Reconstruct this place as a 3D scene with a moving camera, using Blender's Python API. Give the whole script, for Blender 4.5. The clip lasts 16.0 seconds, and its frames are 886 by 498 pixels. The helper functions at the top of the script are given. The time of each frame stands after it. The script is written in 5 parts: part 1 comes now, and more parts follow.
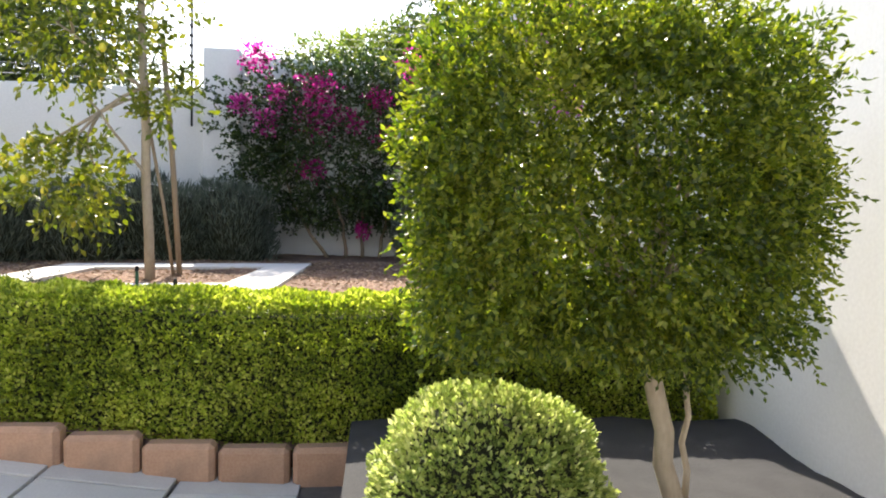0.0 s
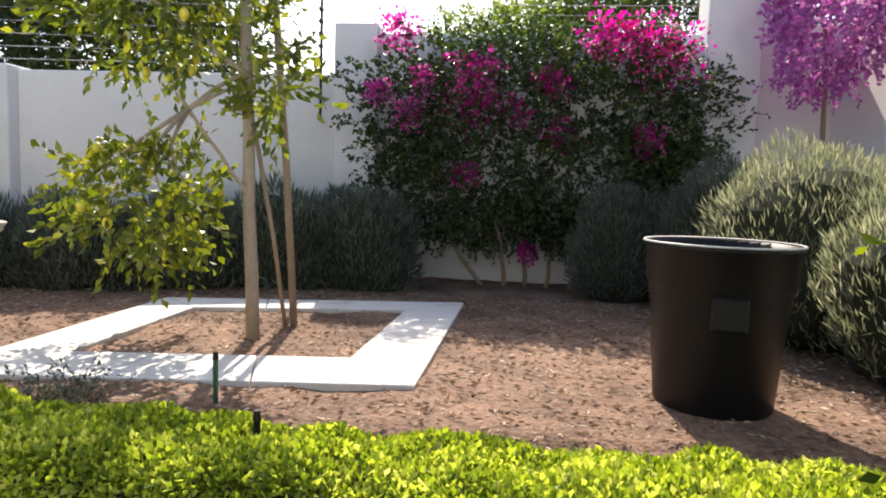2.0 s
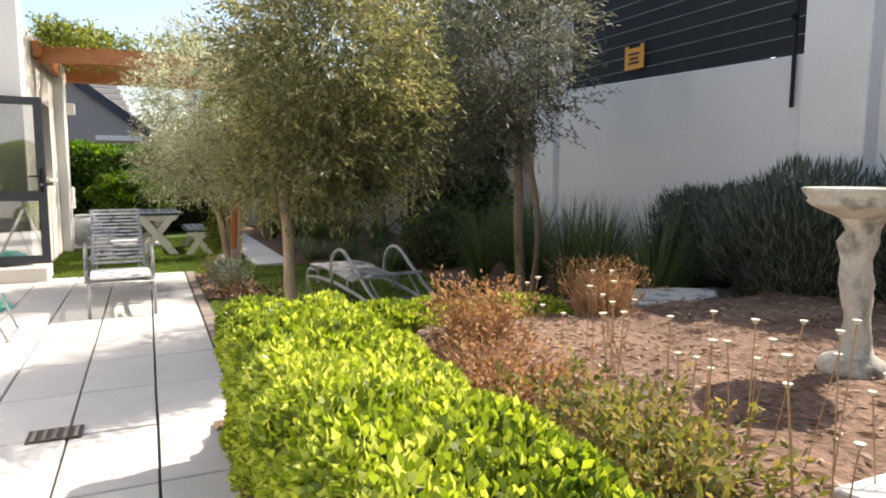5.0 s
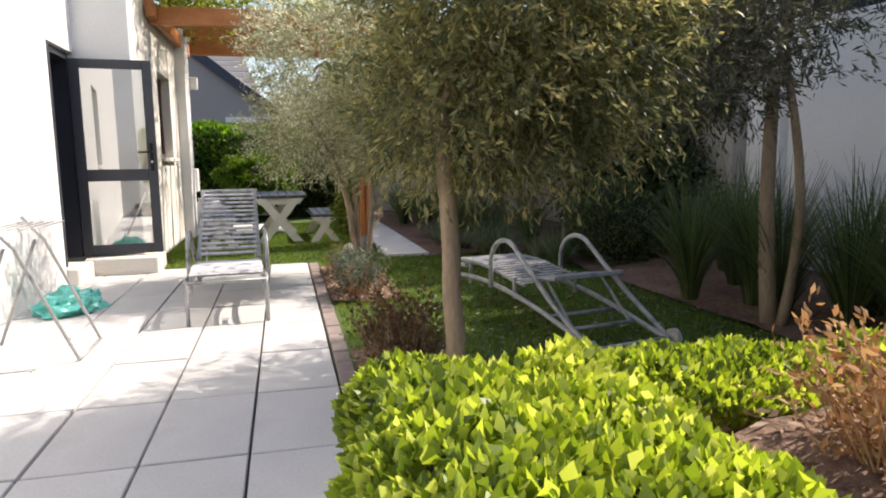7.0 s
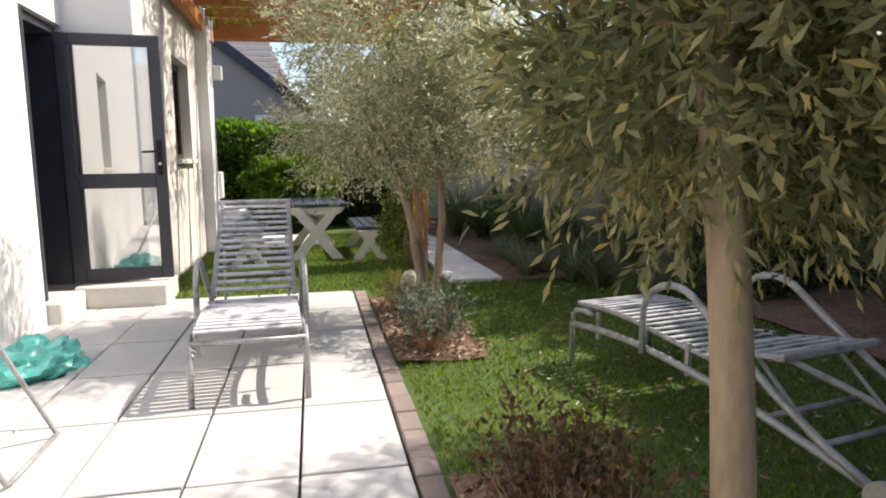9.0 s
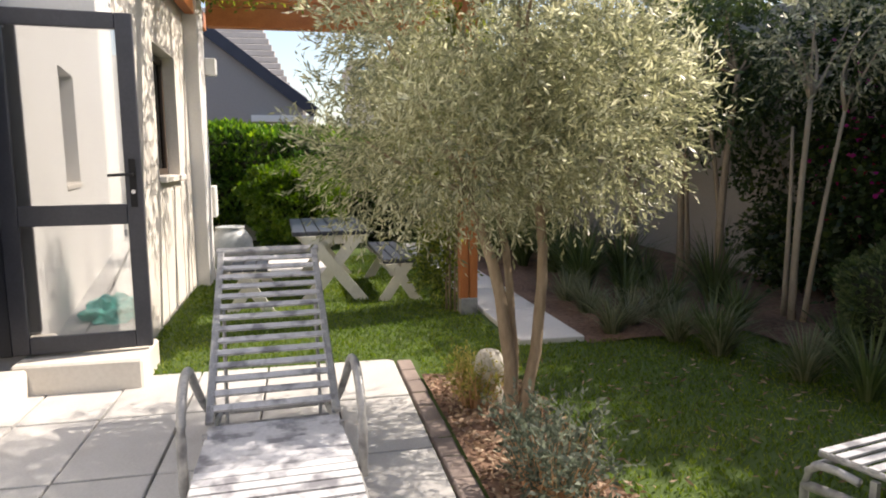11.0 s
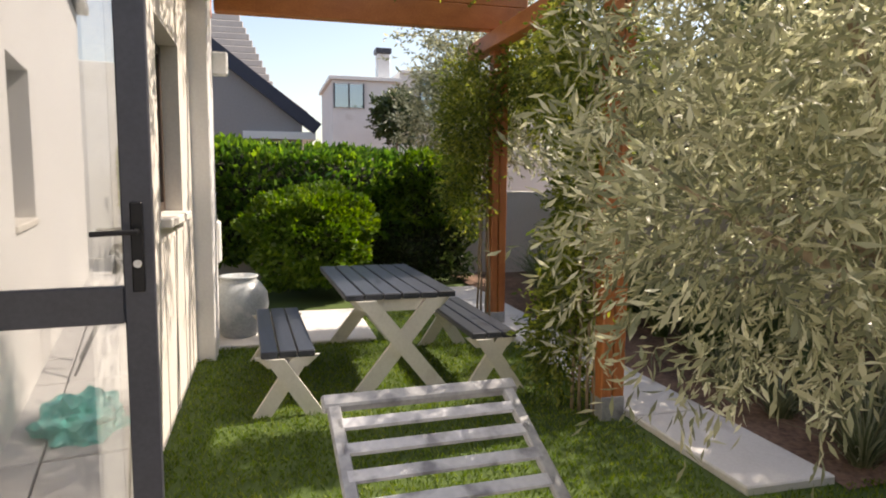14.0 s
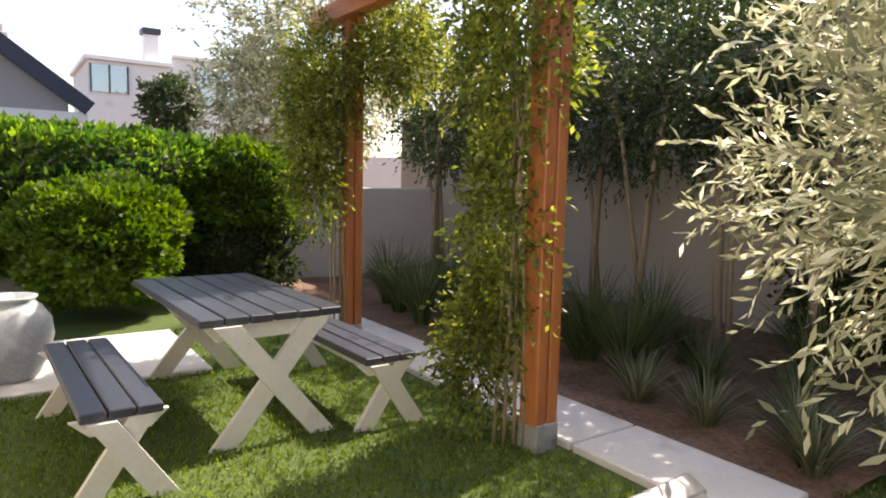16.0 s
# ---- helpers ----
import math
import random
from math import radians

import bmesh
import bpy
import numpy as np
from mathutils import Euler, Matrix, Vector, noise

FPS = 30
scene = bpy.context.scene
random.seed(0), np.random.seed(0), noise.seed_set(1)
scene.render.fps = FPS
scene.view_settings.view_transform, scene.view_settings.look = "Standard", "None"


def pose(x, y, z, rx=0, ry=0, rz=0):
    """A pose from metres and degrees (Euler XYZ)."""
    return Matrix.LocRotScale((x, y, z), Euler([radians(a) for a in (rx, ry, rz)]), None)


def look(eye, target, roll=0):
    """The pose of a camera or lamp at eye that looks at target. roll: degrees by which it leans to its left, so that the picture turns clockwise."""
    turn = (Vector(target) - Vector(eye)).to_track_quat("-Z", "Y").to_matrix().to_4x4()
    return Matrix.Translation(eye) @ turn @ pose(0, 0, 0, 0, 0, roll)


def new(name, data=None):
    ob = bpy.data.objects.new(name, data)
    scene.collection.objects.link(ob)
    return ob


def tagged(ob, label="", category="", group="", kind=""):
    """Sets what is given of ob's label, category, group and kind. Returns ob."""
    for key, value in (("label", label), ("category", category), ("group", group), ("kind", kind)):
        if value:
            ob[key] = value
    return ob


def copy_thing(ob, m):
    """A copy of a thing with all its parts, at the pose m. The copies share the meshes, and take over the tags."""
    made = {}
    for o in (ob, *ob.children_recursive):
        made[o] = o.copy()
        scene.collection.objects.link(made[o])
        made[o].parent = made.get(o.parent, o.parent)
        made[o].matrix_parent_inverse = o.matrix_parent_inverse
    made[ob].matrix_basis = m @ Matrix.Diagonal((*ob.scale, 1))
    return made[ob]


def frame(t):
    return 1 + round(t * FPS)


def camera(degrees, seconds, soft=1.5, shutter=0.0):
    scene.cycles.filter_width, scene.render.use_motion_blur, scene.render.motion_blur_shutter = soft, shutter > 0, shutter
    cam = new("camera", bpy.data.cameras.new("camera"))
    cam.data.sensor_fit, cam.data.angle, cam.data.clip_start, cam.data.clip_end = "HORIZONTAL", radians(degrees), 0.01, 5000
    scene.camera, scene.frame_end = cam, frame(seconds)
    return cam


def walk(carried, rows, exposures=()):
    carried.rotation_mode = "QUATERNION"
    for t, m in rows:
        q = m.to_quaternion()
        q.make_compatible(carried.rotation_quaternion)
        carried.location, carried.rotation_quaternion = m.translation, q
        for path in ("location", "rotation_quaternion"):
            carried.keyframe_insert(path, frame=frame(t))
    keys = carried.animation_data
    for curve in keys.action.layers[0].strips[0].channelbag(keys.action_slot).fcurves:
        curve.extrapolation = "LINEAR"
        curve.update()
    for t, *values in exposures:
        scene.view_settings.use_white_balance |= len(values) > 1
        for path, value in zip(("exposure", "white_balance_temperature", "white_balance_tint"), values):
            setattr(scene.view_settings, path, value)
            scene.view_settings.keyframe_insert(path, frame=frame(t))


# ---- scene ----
cam = camera(68.43, 16.0, soft=1.9)
# seconds, eye, yaw, pitch, roll
ROWS = [
    (0.0, 1.158, 0.311, 1.343, -5.61, -3.53, 1.48),
    (0.5, 1.091, 0.883, 1.545, -2.88, -4.01, 2.83),
    (1.0, 1.059, 1.546, 1.637, -0.37, -4.60, 2.50),
    (1.5, 0.961, 2.121, 1.739, 1.33, -5.23, 1.89),
    (2.0, 0.700, 2.596, 1.690, 5.82, -5.22, 1.88),
    (2.5, 0.424, 3.081, 1.588, 13.08, -5.01, 1.43),
    (3.0, 0.129, 3.513, 1.548, 24.07, -5.23, 0.87),
    (3.5, -0.209, 3.823, 1.465, 37.06, -4.96, 0.46),
    (4.0, -0.567, 3.943, 1.436, 48.67, -5.74, 0.44),
    (4.5, -1.022, 4.123, 1.418, 58.75, -6.21, 0.27),
    (5.0, -1.481, 4.222, 1.396, 65.62, -6.58, 0.21),
    (7.5, -3.788, 4.414, 1.207, 76.96, -7.74, -0.66),
    (8.0, -4.200, 4.371, 1.212, 77.51, -7.56, -0.53),
    (8.5, -4.640, 4.358, 1.246, 78.22, -7.66, -0.80),
    (9.0, -5.095, 4.311, 1.224, 78.78, -7.59, -0.70),
    (11.5, -7.170, 3.947, 1.511, 77.61, -7.64, -0.19),
    (12.0, -7.514, 3.827, 1.565, 77.21, -7.10, -0.21),
    (12.5, -7.872, 3.744, 1.574, 76.67, -6.59, -0.04),
    (13.0, -8.212, 3.629, 1.560, 76.15, -6.13, 0.11),
    (13.5, -8.571, 3.503, 1.539, 75.54, -6.14, 0.34),
    (14.0, -8.926, 3.420, 1.534, 74.91, -6.10, 0.44),
    (14.5, -9.266, 3.312, 1.520, 73.62, -6.09, 0.68),
    (15.0, -9.538, 3.211, 1.477, 70.27, -5.99, 0.98),
    (15.5, -9.825, 3.170, 1.456, 63.97, -5.98, 1.16),
    (16.0, -10.055, 3.106, 1.450, 55.52, -5.80, 1.34),
]
walk(cam, [(t, pose(x, y, z, 0, 0, yaw) @ pose(0, 0, 0, 90 + pitch) @ pose(0, 0, 0, 0, 0, roll)) for t, x, y, z, yaw, pitch, roll in ROWS],
     exposures=[(0.0, 1.45, 7000, 10), (2.0, 1.05, 7200, 12), (5.0, 1.0, 7200, 12), (7.5, 0.82, 6900, 14), (9.0, 0.8, 6900, 14), (11.5, 0.85, 7300, 15), (13.0, 0.75, 7500, 16), (14.5, 0.8, 7500, 16), (15.5, 1.1, 7400, 18), (16.0, 1.3, 7400, 18)])

# ---- world and sun ----
world = bpy.data.worlds.new("world")
scene.world = world
world.use_nodes = True
wn = world.node_tree.nodes
sky = wn.new("ShaderNodeTexSky")
sky.sky_type, sky.sun_disc = "NISHITA", False
SUN_UP, SUN_TURN = radians(46.5), radians(-12)
sky.sun_elevation, sky.sun_rotation = SUN_UP, SUN_TURN
sky.air_density, sky.dust_density, sky.ozone_density = 1.0, 1.6, 1.0
wn["Background"].inputs["Strength"].default_value = 0.15
world.node_tree.links.new(sky.outputs[0], wn["Background"].inputs["Color"])
sun_data = bpy.data.lights.new("sun", "SUN")
sun_data.energy, sun_data.angle, sun_data.color = 4.2, radians(0.6), (1.0, 0.95, 0.87)
sun = new("sun", sun_data)
sun.matrix_world = look((math.sin(SUN_TURN) * math.cos(SUN_UP) * 30, math.cos(SUN_TURN) * math.cos(SUN_UP) * 30, math.sin(SUN_UP) * 30), (0, 0, 0))


# ---- materials ----
def base_mat(name):
    m = bpy.data.materials.new(name)
    m.use_nodes = True
    return m, m.node_tree.nodes, m.node_tree.links, m.node_tree.nodes["Principled BSDF"]


def ramp(n, stops):
    r = n.new("ShaderNodeValToRGB")
    e = r.color_ramp.elements
    while len(e) < len(stops):
        e.new(0.5)
    for el, (p, c) in zip(e, stops):
        el.position, el.color = p, (*c, 1)
    return r


def surface(name, dark, light, scale=3.0, fine=60.0, rough=0.8, bump=0.3, dist=0.004, metal=0.0, spread=0.5, stretch=(1, 1, 1), piece=0.0, stain=None):
    """A plain surface with variation at two scales, and relief. piece: how far each object differs in lightness."""
    m, n, l, b = base_mat(name)
    tc, mp = n.new("ShaderNodeTexCoord"), n.new("ShaderNodeMapping")
    mp.inputs["Scale"].default_value = stretch
    l.new(tc.outputs["Object"], mp.inputs["Vector"])
    n1, n2 = n.new("ShaderNodeTexNoise"), n.new("ShaderNodeTexNoise")
    n1.inputs["Scale"].default_value, n1.inputs["Detail"].default_value = scale, 6
    n2.inputs["Scale"].default_value, n2.inputs["Detail"].default_value = fine, 4
    add = n.new("ShaderNodeMath")
    add.operation = "MULTIPLY_ADD"
    add.inputs[1].default_value = 0.5
    half = n.new("ShaderNodeMath")
    half.operation = "MULTIPLY"
    half.inputs[1].default_value = 0.5
    l.new(mp.outputs[0], n1.inputs["Vector"])
    l.new(mp.outputs[0], n2.inputs["Vector"])
    l.new(n2.outputs[0], half.inputs[0])
    l.new(n1.outputs[0], add.inputs[0])
    l.new(half.outputs[0], add.inputs[2])
    r = ramp(n, [(0.5 - spread / 2, dark), (0.5 + spread / 2, light)])
    l.new(add.outputs[0], r.inputs[0])
    col = r.outputs[0]
    if stain:
        colour, sscale, lo, hi = stain
        n3 = n.new("ShaderNodeTexNoise")
        n3.inputs["Scale"].default_value, n3.inputs["Detail"].default_value = sscale, 5
        l.new(mp.outputs[0], n3.inputs["Vector"])
        r3 = ramp(n, [(lo, (0, 0, 0)), (hi, (1, 1, 1))])
        l.new(n3.outputs[0], r3.inputs[0])
        mx = n.new("ShaderNodeMix")
        mx.data_type = "RGBA"
        l.new(r3.outputs[0], mx.inputs["Factor"])
        l.new(col, mx.inputs[6])
        mx.inputs[7].default_value = (*colour, 1)
        col = mx.outputs[2]
    if piece:
        oi, hs, mr = n.new("ShaderNodeObjectInfo"), n.new("ShaderNodeHueSaturation"), n.new("ShaderNodeMapRange")
        mr.inputs[3].default_value, mr.inputs[4].default_value = 1 - piece, 1 + piece
        l.new(oi.outputs["Random"], mr.inputs[0])
        l.new(mr.outputs[0], hs.inputs["Value"])
        l.new(col, hs.inputs["Color"])
        col = hs.outputs[0]
    l.new(col, b.inputs["Base Color"])
    b.inputs["Roughness"].default_value, b.inputs["Metallic"].default_value = rough, metal
    if bump:
        bp = n.new("ShaderNodeBump")
        bp.inputs["Strength"].default_value, bp.inputs["Distance"].default_value = bump, dist
        l.new(add.outputs[0], bp.inputs["Height"])
        l.new(bp.outputs[0], b.inputs["Normal"])
    return m


def leafy(name, colours, through_light=0.35, rough=0.45, patch=2.0):
    """Leaves: each differs, and clumps differ; light comes through them."""
    m, n, l, b = base_mat(name)
    geo, tc, ns = n.new("ShaderNodeNewGeometry"), n.new("ShaderNodeTexCoord"), n.new("ShaderNodeTexNoise")
    ns.inputs["Scale"].default_value, ns.inputs["Detail"].default_value = patch, 3
    l.new(tc.outputs["Object"], ns.inputs["Vector"])
    mixv = n.new("ShaderNodeMath")
    mixv.operation = "MULTIPLY_ADD"
    mixv.inputs[1].default_value = 0.6
    off = n.new("ShaderNodeMath")
    off.operation = "MULTIPLY_ADD"
    off.inputs[1].default_value, off.inputs[2].default_value = 0.9, -0.25
    l.new(ns.outputs[0], off.inputs[0])
    l.new(geo.outputs["Random Per Island"], mixv.inputs[0])
    l.new(off.outputs[0], mixv.inputs[2])
    k = len(colours) - 1
    r = ramp(n, [(0.1 + 0.8 * i / k, c) for i, c in enumerate(colours)])
    l.new(mixv.outputs[0], r.inputs[0])
    l.new(r.outputs[0], b.inputs["Base Color"])
    b.inputs["Roughness"].default_value = rough
    tr, mx = n.new("ShaderNodeBsdfTranslucent"), n.new("ShaderNodeMixShader")
    hs = n.new("ShaderNodeHueSaturation")
    hs.inputs["Saturation"].default_value, hs.inputs["Value"].default_value = 1.15, 1.6
    l.new(r.outputs[0], hs.inputs["Color"])
    l.new(hs.outputs[0], tr.inputs["Color"])
    mx.inputs[0].default_value = through_light
    l.new(b.outputs[0], mx.inputs[1])
    l.new(tr.outputs[0], mx.inputs[2])
    l.new(mx.outputs[0], n["Material Output"].inputs["Surface"])
    return m


WHITE = surface("white_plaster", (0.66, 0.65, 0.63), (0.80, 0.79, 0.77), 1.2, 45, 0.9, 0.35, 0.004, stain=((0.52, 0.49, 0.45), 0.9, 0.60, 0.85))
CREAM = surface("cream_plaster", (0.60, 0.56, 0.50), (0.74, 0.70, 0.64), 1.2, 45, 0.9, 0.35, 0.004, stain=((0.42, 0.38, 0.33), 1.1, 0.58, 0.85))
# stained plaster, toned down from cream to carry the north wall's shade
SHADEWALL = surface("shade_darkened_plaster", (0.34, 0.31, 0.27), (0.46, 0.42, 0.37), 1.0, 40, 0.9, 0.3, 0.004, stain=((0.24, 0.21, 0.18), 0.8, 0.55, 0.8))
TAUPE = surface("taupe_plaster", (0.30, 0.28, 0.27), (0.36, 0.34, 0.33), 0.8, 30, 0.9, 0.2, 0.004)
PAVER = surface("concrete_paver", (0.42, 0.41, 0.40), (0.57, 0.56, 0.545), 2.2, 70, 0.75, 0.25, 0.003, piece=0.06, stain=((0.40, 0.37, 0.34), 1.7, 0.58, 0.8))
JOINT = surface("joint_grit", (0.06, 0.055, 0.05), (0.13, 0.12, 0.11), 20, 150, 0.95, 0.5, 0.004)
# near black: the shade under the clipped tree is put into this colour
SHADEGRIT = surface("shade_dark_grit", (0.018, 0.018, 0.02), (0.045, 0.044, 0.046), 6, 90, 0.9, 0.7, 0.01)
BRICK = surface("edge_brick", (0.17, 0.13, 0.12), (0.32, 0.26, 0.23), 6, 80, 0.9, 0.5, 0.004, piece=0.15)
TERRA = surface("terracotta_block", (0.30, 0.17, 0.11), (0.48, 0.31, 0.22), 5, 70, 0.9, 0.5, 0.006, piece=0.12, stain=((0.18, 0.12, 0.09), 3, 0.5, 0.75))
KERB = surface("kerb_concrete", (0.55, 0.53, 0.50), (0.70, 0.68, 0.65), 2.5, 60, 0.85, 0.35, 0.003, stain=((0.36, 0.32, 0.28), 3.0, 0.6, 0.85))
SOIL = surface("garden_soil", (0.085, 0.047, 0.032), (0.28, 0.17, 0.115), 2.5, 30, 0.95, 1.0, 0.05, spread=0.3)
LAWN = surface("lawn_base", (0.04, 0.075, 0.012), (0.085, 0.13, 0.025), 1.5, 90, 0.9, 0.8, 0.01)
TIMBER = surface("stained_timber", (0.30, 0.085, 0.022), (0.52, 0.19, 0.06), 2.0, 18, 0.5, 0.25, 0.002, stretch=(6, 6, 0.7))
TIMBERX = surface("stained_beam", (0.32, 0.10, 0.028), (0.56, 0.22, 0.07), 2.0, 18, 0.5, 0.25, 0.002, stretch=(3, 3, 6))
STEEL = surface("weathered_frame", (0.24, 0.245, 0.25), (0.46, 0.46, 0.46), 9, 60, 0.45, 0.2, 0.001, metal=0.25, stain=((0.16, 0.16, 0.17), 9, 0.5, 0.7))
STRAP = surface("vinyl_strap", (0.40, 0.41, 0.44), (0.62, 0.62, 0.64), 8, 60, 0.5, 0.2, 0.001, stain=((0.20, 0.20, 0.22), 10, 0.5, 0.65))
CHARCOAL = surface("charcoal_paint", (0.028, 0.030, 0.040), (0.055, 0.058, 0.072), 4, 60, 0.4, 0.15, 0.001)
TOPWOOD = surface("dark_painted_board", (0.022, 0.026, 0.036), (0.06, 0.067, 0.085), 4, 40, 0.42, 0.35, 0.002, stretch=(1, 6, 6), piece=0.2)
PAINTED = surface("cream_painted_wood", (0.62, 0.59, 0.52), (0.78, 0.75, 0.68), 5, 50, 0.6, 0.25, 0.002, stain=((0.45, 0.41, 0.34), 6, 0.6, 0.85))
FRAMEBROWN = surface("brown_window_frame", (0.035, 0.022, 0.016), (0.07, 0.045, 0.03), 5, 60, 0.45, 0.1, 0.001)
BARK = surface("pale_bark", (0.24, 0.19, 0.13), (0.42, 0.35, 0.26), 8, 50, 0.9, 0.7, 0.006, stretch=(1, 1, 0.35))
OLIVEBARK = surface("olive_bark", (0.17, 0.12, 0.075), (0.36, 0.28, 0.19), 8, 50, 0.9, 0.8, 0.008, stretch=(1, 1, 0.3))
STAKE = surface("rough_stake", (0.20, 0.15, 0.10), (0.34, 0.27, 0.19), 8, 50, 0.9, 0.5, 0.004, stretch=(1, 1, 0.2))
STONE = surface("weathered_cast_stone", (0.34, 0.32, 0.28), (0.66, 0.63, 0.56), 7, 60, 0.9, 0.7, 0.008, stain=((0.13, 0.13, 0.11), 9, 0.52, 0.72))
POTGLAZE = surface("grey_glaze", (0.26, 0.29, 0.30), (0.50, 0.53, 0.54), 6, 40, 0.4, 0.3, 0.004, stain=((0.62, 0.62, 0.60), 7, 0.55, 0.75))
BLACKPLASTIC = surface("black_plastic", (0.006, 0.006, 0.007), (0.015, 0.015, 0.016), 6, 60, 0.42, 0.15, 0.001)
BLACKPLASTIC.node_tree.nodes["Principled BSDF"].inputs["Specular IOR Level"].default_value = 0.25
WORNRIM = surface("worn_plastic_rim", (0.25, 0.25, 0.25), (0.5, 0.5, 0.5), 6, 60, 0.5, 0.1, 0.001)
MESHBLACK = surface("dark_shade_net", (0.010, 0.012, 0.014), (0.022, 0.024, 0.027), 3, 80, 0.8, 0.3, 0.003)
ORANGE = surface("orange_sign_plate", (0.75, 0.30, 0.02), (0.85, 0.38, 0.03), 5, 60, 0.5, 0.0)
PORCELAIN = surface("white_enamel", (0.72, 0.72, 0.70), (0.82, 0.82, 0.80), 3, 40, 0.4, 0.05, 0.001)
ROOF = surface("roof_trim", (0.020, 0.024, 0.045), (0.04, 0.045, 0.07), 5, 40, 0.5, 0.1, 0.001)
TILEGREY = surface("roof_tile", (0.34, 0.32, 0.31), (0.48, 0.46, 0.44), 4, 40, 0.85, 0.3, 0.004)
TEAL = surface("teal_plastic", (0.05, 0.38, 0.33), (0.16, 0.60, 0.52), 7, 60, 0.3, 0.3, 0.006)
HOSE = surface("green_peg", (0.03, 0.10, 0.06), (0.05, 0.16, 0.09), 9, 60, 0.5, 0.1, 0.001)
CHROME = surface("bright_metal", (0.45, 0.45, 0.45), (0.6, 0.6, 0.6), 9, 60, 0.25, 0.05, 0.001, metal=0.9)
# the room's lack of light is put into this near-black colour
UNLITROOM = surface("unlit_interior", (0.03, 0.03, 0.033), (0.05, 0.05, 0.055), 2, 30, 0.8, 0.1, 0.001)
STRAW = surface("dry_stem", (0.34, 0.18, 0.09), (0.60, 0.38, 0.21), 9, 60, 0.9, 0.0)
FLOWERWHITE = surface("dry_flower", (0.55, 0.50, 0.40), (0.72, 0.68, 0.58), 9, 60, 0.9, 0.0)
LEMON = surface("lemon_skin", (0.50, 0.42, 0.03), (0.68, 0.60, 0.06), 12, 90, 0.45, 0.3, 0.002)
WHEEL = surface("grey_rubber", (0.30, 0.29, 0.27), (0.45, 0.44, 0.41), 12, 60, 0.8, 0.2, 0.001)

L_HEDGE = leafy("hedge_leaf", [(0.072, 0.108, 0.022), (0.192, 0.258, 0.042), (0.396, 0.456, 0.084), (0.660, 0.672, 0.204)], 0.5)
L_TOPI = leafy("topiary_leaf", [(0.024, 0.048, 0.011), (0.072, 0.108, 0.019), (0.168, 0.208, 0.032), (0.336, 0.344, 0.072)], 0.6, 0.35)
L_PALE = leafy("pale_bush_leaf", [(0.105, 0.149, 0.035), (0.245, 0.315, 0.088), (0.455, 0.508, 0.175), (0.700, 0.700, 0.350)], 0.4)
L_OLIVE = leafy("olive_leaf", [(0.106, 0.115, 0.073), (0.212, 0.224, 0.136), (0.409, 0.401, 0.258), (0.75, 0.75, 0.59)], 0.5, 0.35)
L_OLIVE2 = leafy("broad_olive_leaf", [(0.062, 0.073, 0.035), (0.125, 0.135, 0.062), (0.229, 0.229, 0.104), (0.478, 0.395, 0.177)], 0.45, 0.4)
L_GREYOLIVE = leafy("grey_olive_leaf", [(0.045, 0.05, 0.033), (0.085, 0.09, 0.058), (0.15, 0.15, 0.10), (0.28, 0.27, 0.20)], 0.35, 0.5)
L_SPIDER = leafy("variegated_leaf", [(0.05, 0.065, 0.03), (0.11, 0.13, 0.06), (0.20, 0.21, 0.12), (0.34, 0.34, 0.22)], 0.35, 0.5)
L_LEMON = leafy("lemon_leaf", [(0.04, 0.06, 0.012), (0.085, 0.115, 0.018), (0.15, 0.175, 0.028), (0.27, 0.27, 0.05)], 0.45, 0.35)
L_BOUG = leafy("bougainvillea_leaf", [(0.011, 0.026, 0.007), (0.027, 0.05, 0.013), (0.045, 0.076, 0.018), (0.108, 0.135, 0.027)], 0.3)
P_BOUG = leafy("magenta_bract", [(0.46, 0.02, 0.08), (0.50, 0.04, 0.30), (0.56, 0.08, 0.30), (0.66, 0.22, 0.50)], 0.5, 0.6, 1.2)
P_PURP = leafy("purple_bract", [(0.30, 0.06, 0.28), (0.40, 0.12, 0.36), (0.48, 0.20, 0.44), (0.58, 0.34, 0.54)], 0.4, 0.6, 1.2)
L_LAV = leafy("lavender_leaf", [(0.045, 0.061, 0.045), (0.081, 0.101, 0.076), (0.132, 0.158, 0.117), (0.203, 0.223, 0.172)], 0.3, 0.7)
L_SILVER = leafy("silver_lavender_leaf", [(0.10, 0.12, 0.07), (0.18, 0.20, 0.12), (0.30, 0.31, 0.19), (0.46, 0.45, 0.30)], 0.4, 0.7)
L_FAR = leafy("sunlit_tree_leaf", [(0.05, 0.09, 0.015), (0.10, 0.16, 0.03), (0.18, 0.24, 0.05), (0.28, 0.32, 0.09)], 0.45, 0.5, 0.8)
L_REDDRY = leafy("dark_reddish_leaf", [(0.05, 0.03, 0.02), (0.10, 0.055, 0.03), (0.16, 0.09, 0.045), (0.20, 0.15, 0.06)], 0.3, 0.7)
L_STRAP = leafy("strap_leaf", [(0.025, 0.042, 0.016), (0.055, 0.085, 0.028), (0.10, 0.135, 0.048), (0.18, 0.21, 0.09)], 0.35, 0.5)
L_DARK = leafy("dark_tree_leaf", [(0.016, 0.029, 0.012), (0.036, 0.060, 0.019), (0.065, 0.098, 0.029), (0.111, 0.143, 0.046)], 0.25, 0.4)
L_VIB = leafy("glossy_hedge_leaf", [(0.029, 0.072, 0.016), (0.064, 0.136, 0.026), (0.136, 0.240, 0.040), (0.288, 0.416, 0.064)], 0.4, 0.3)
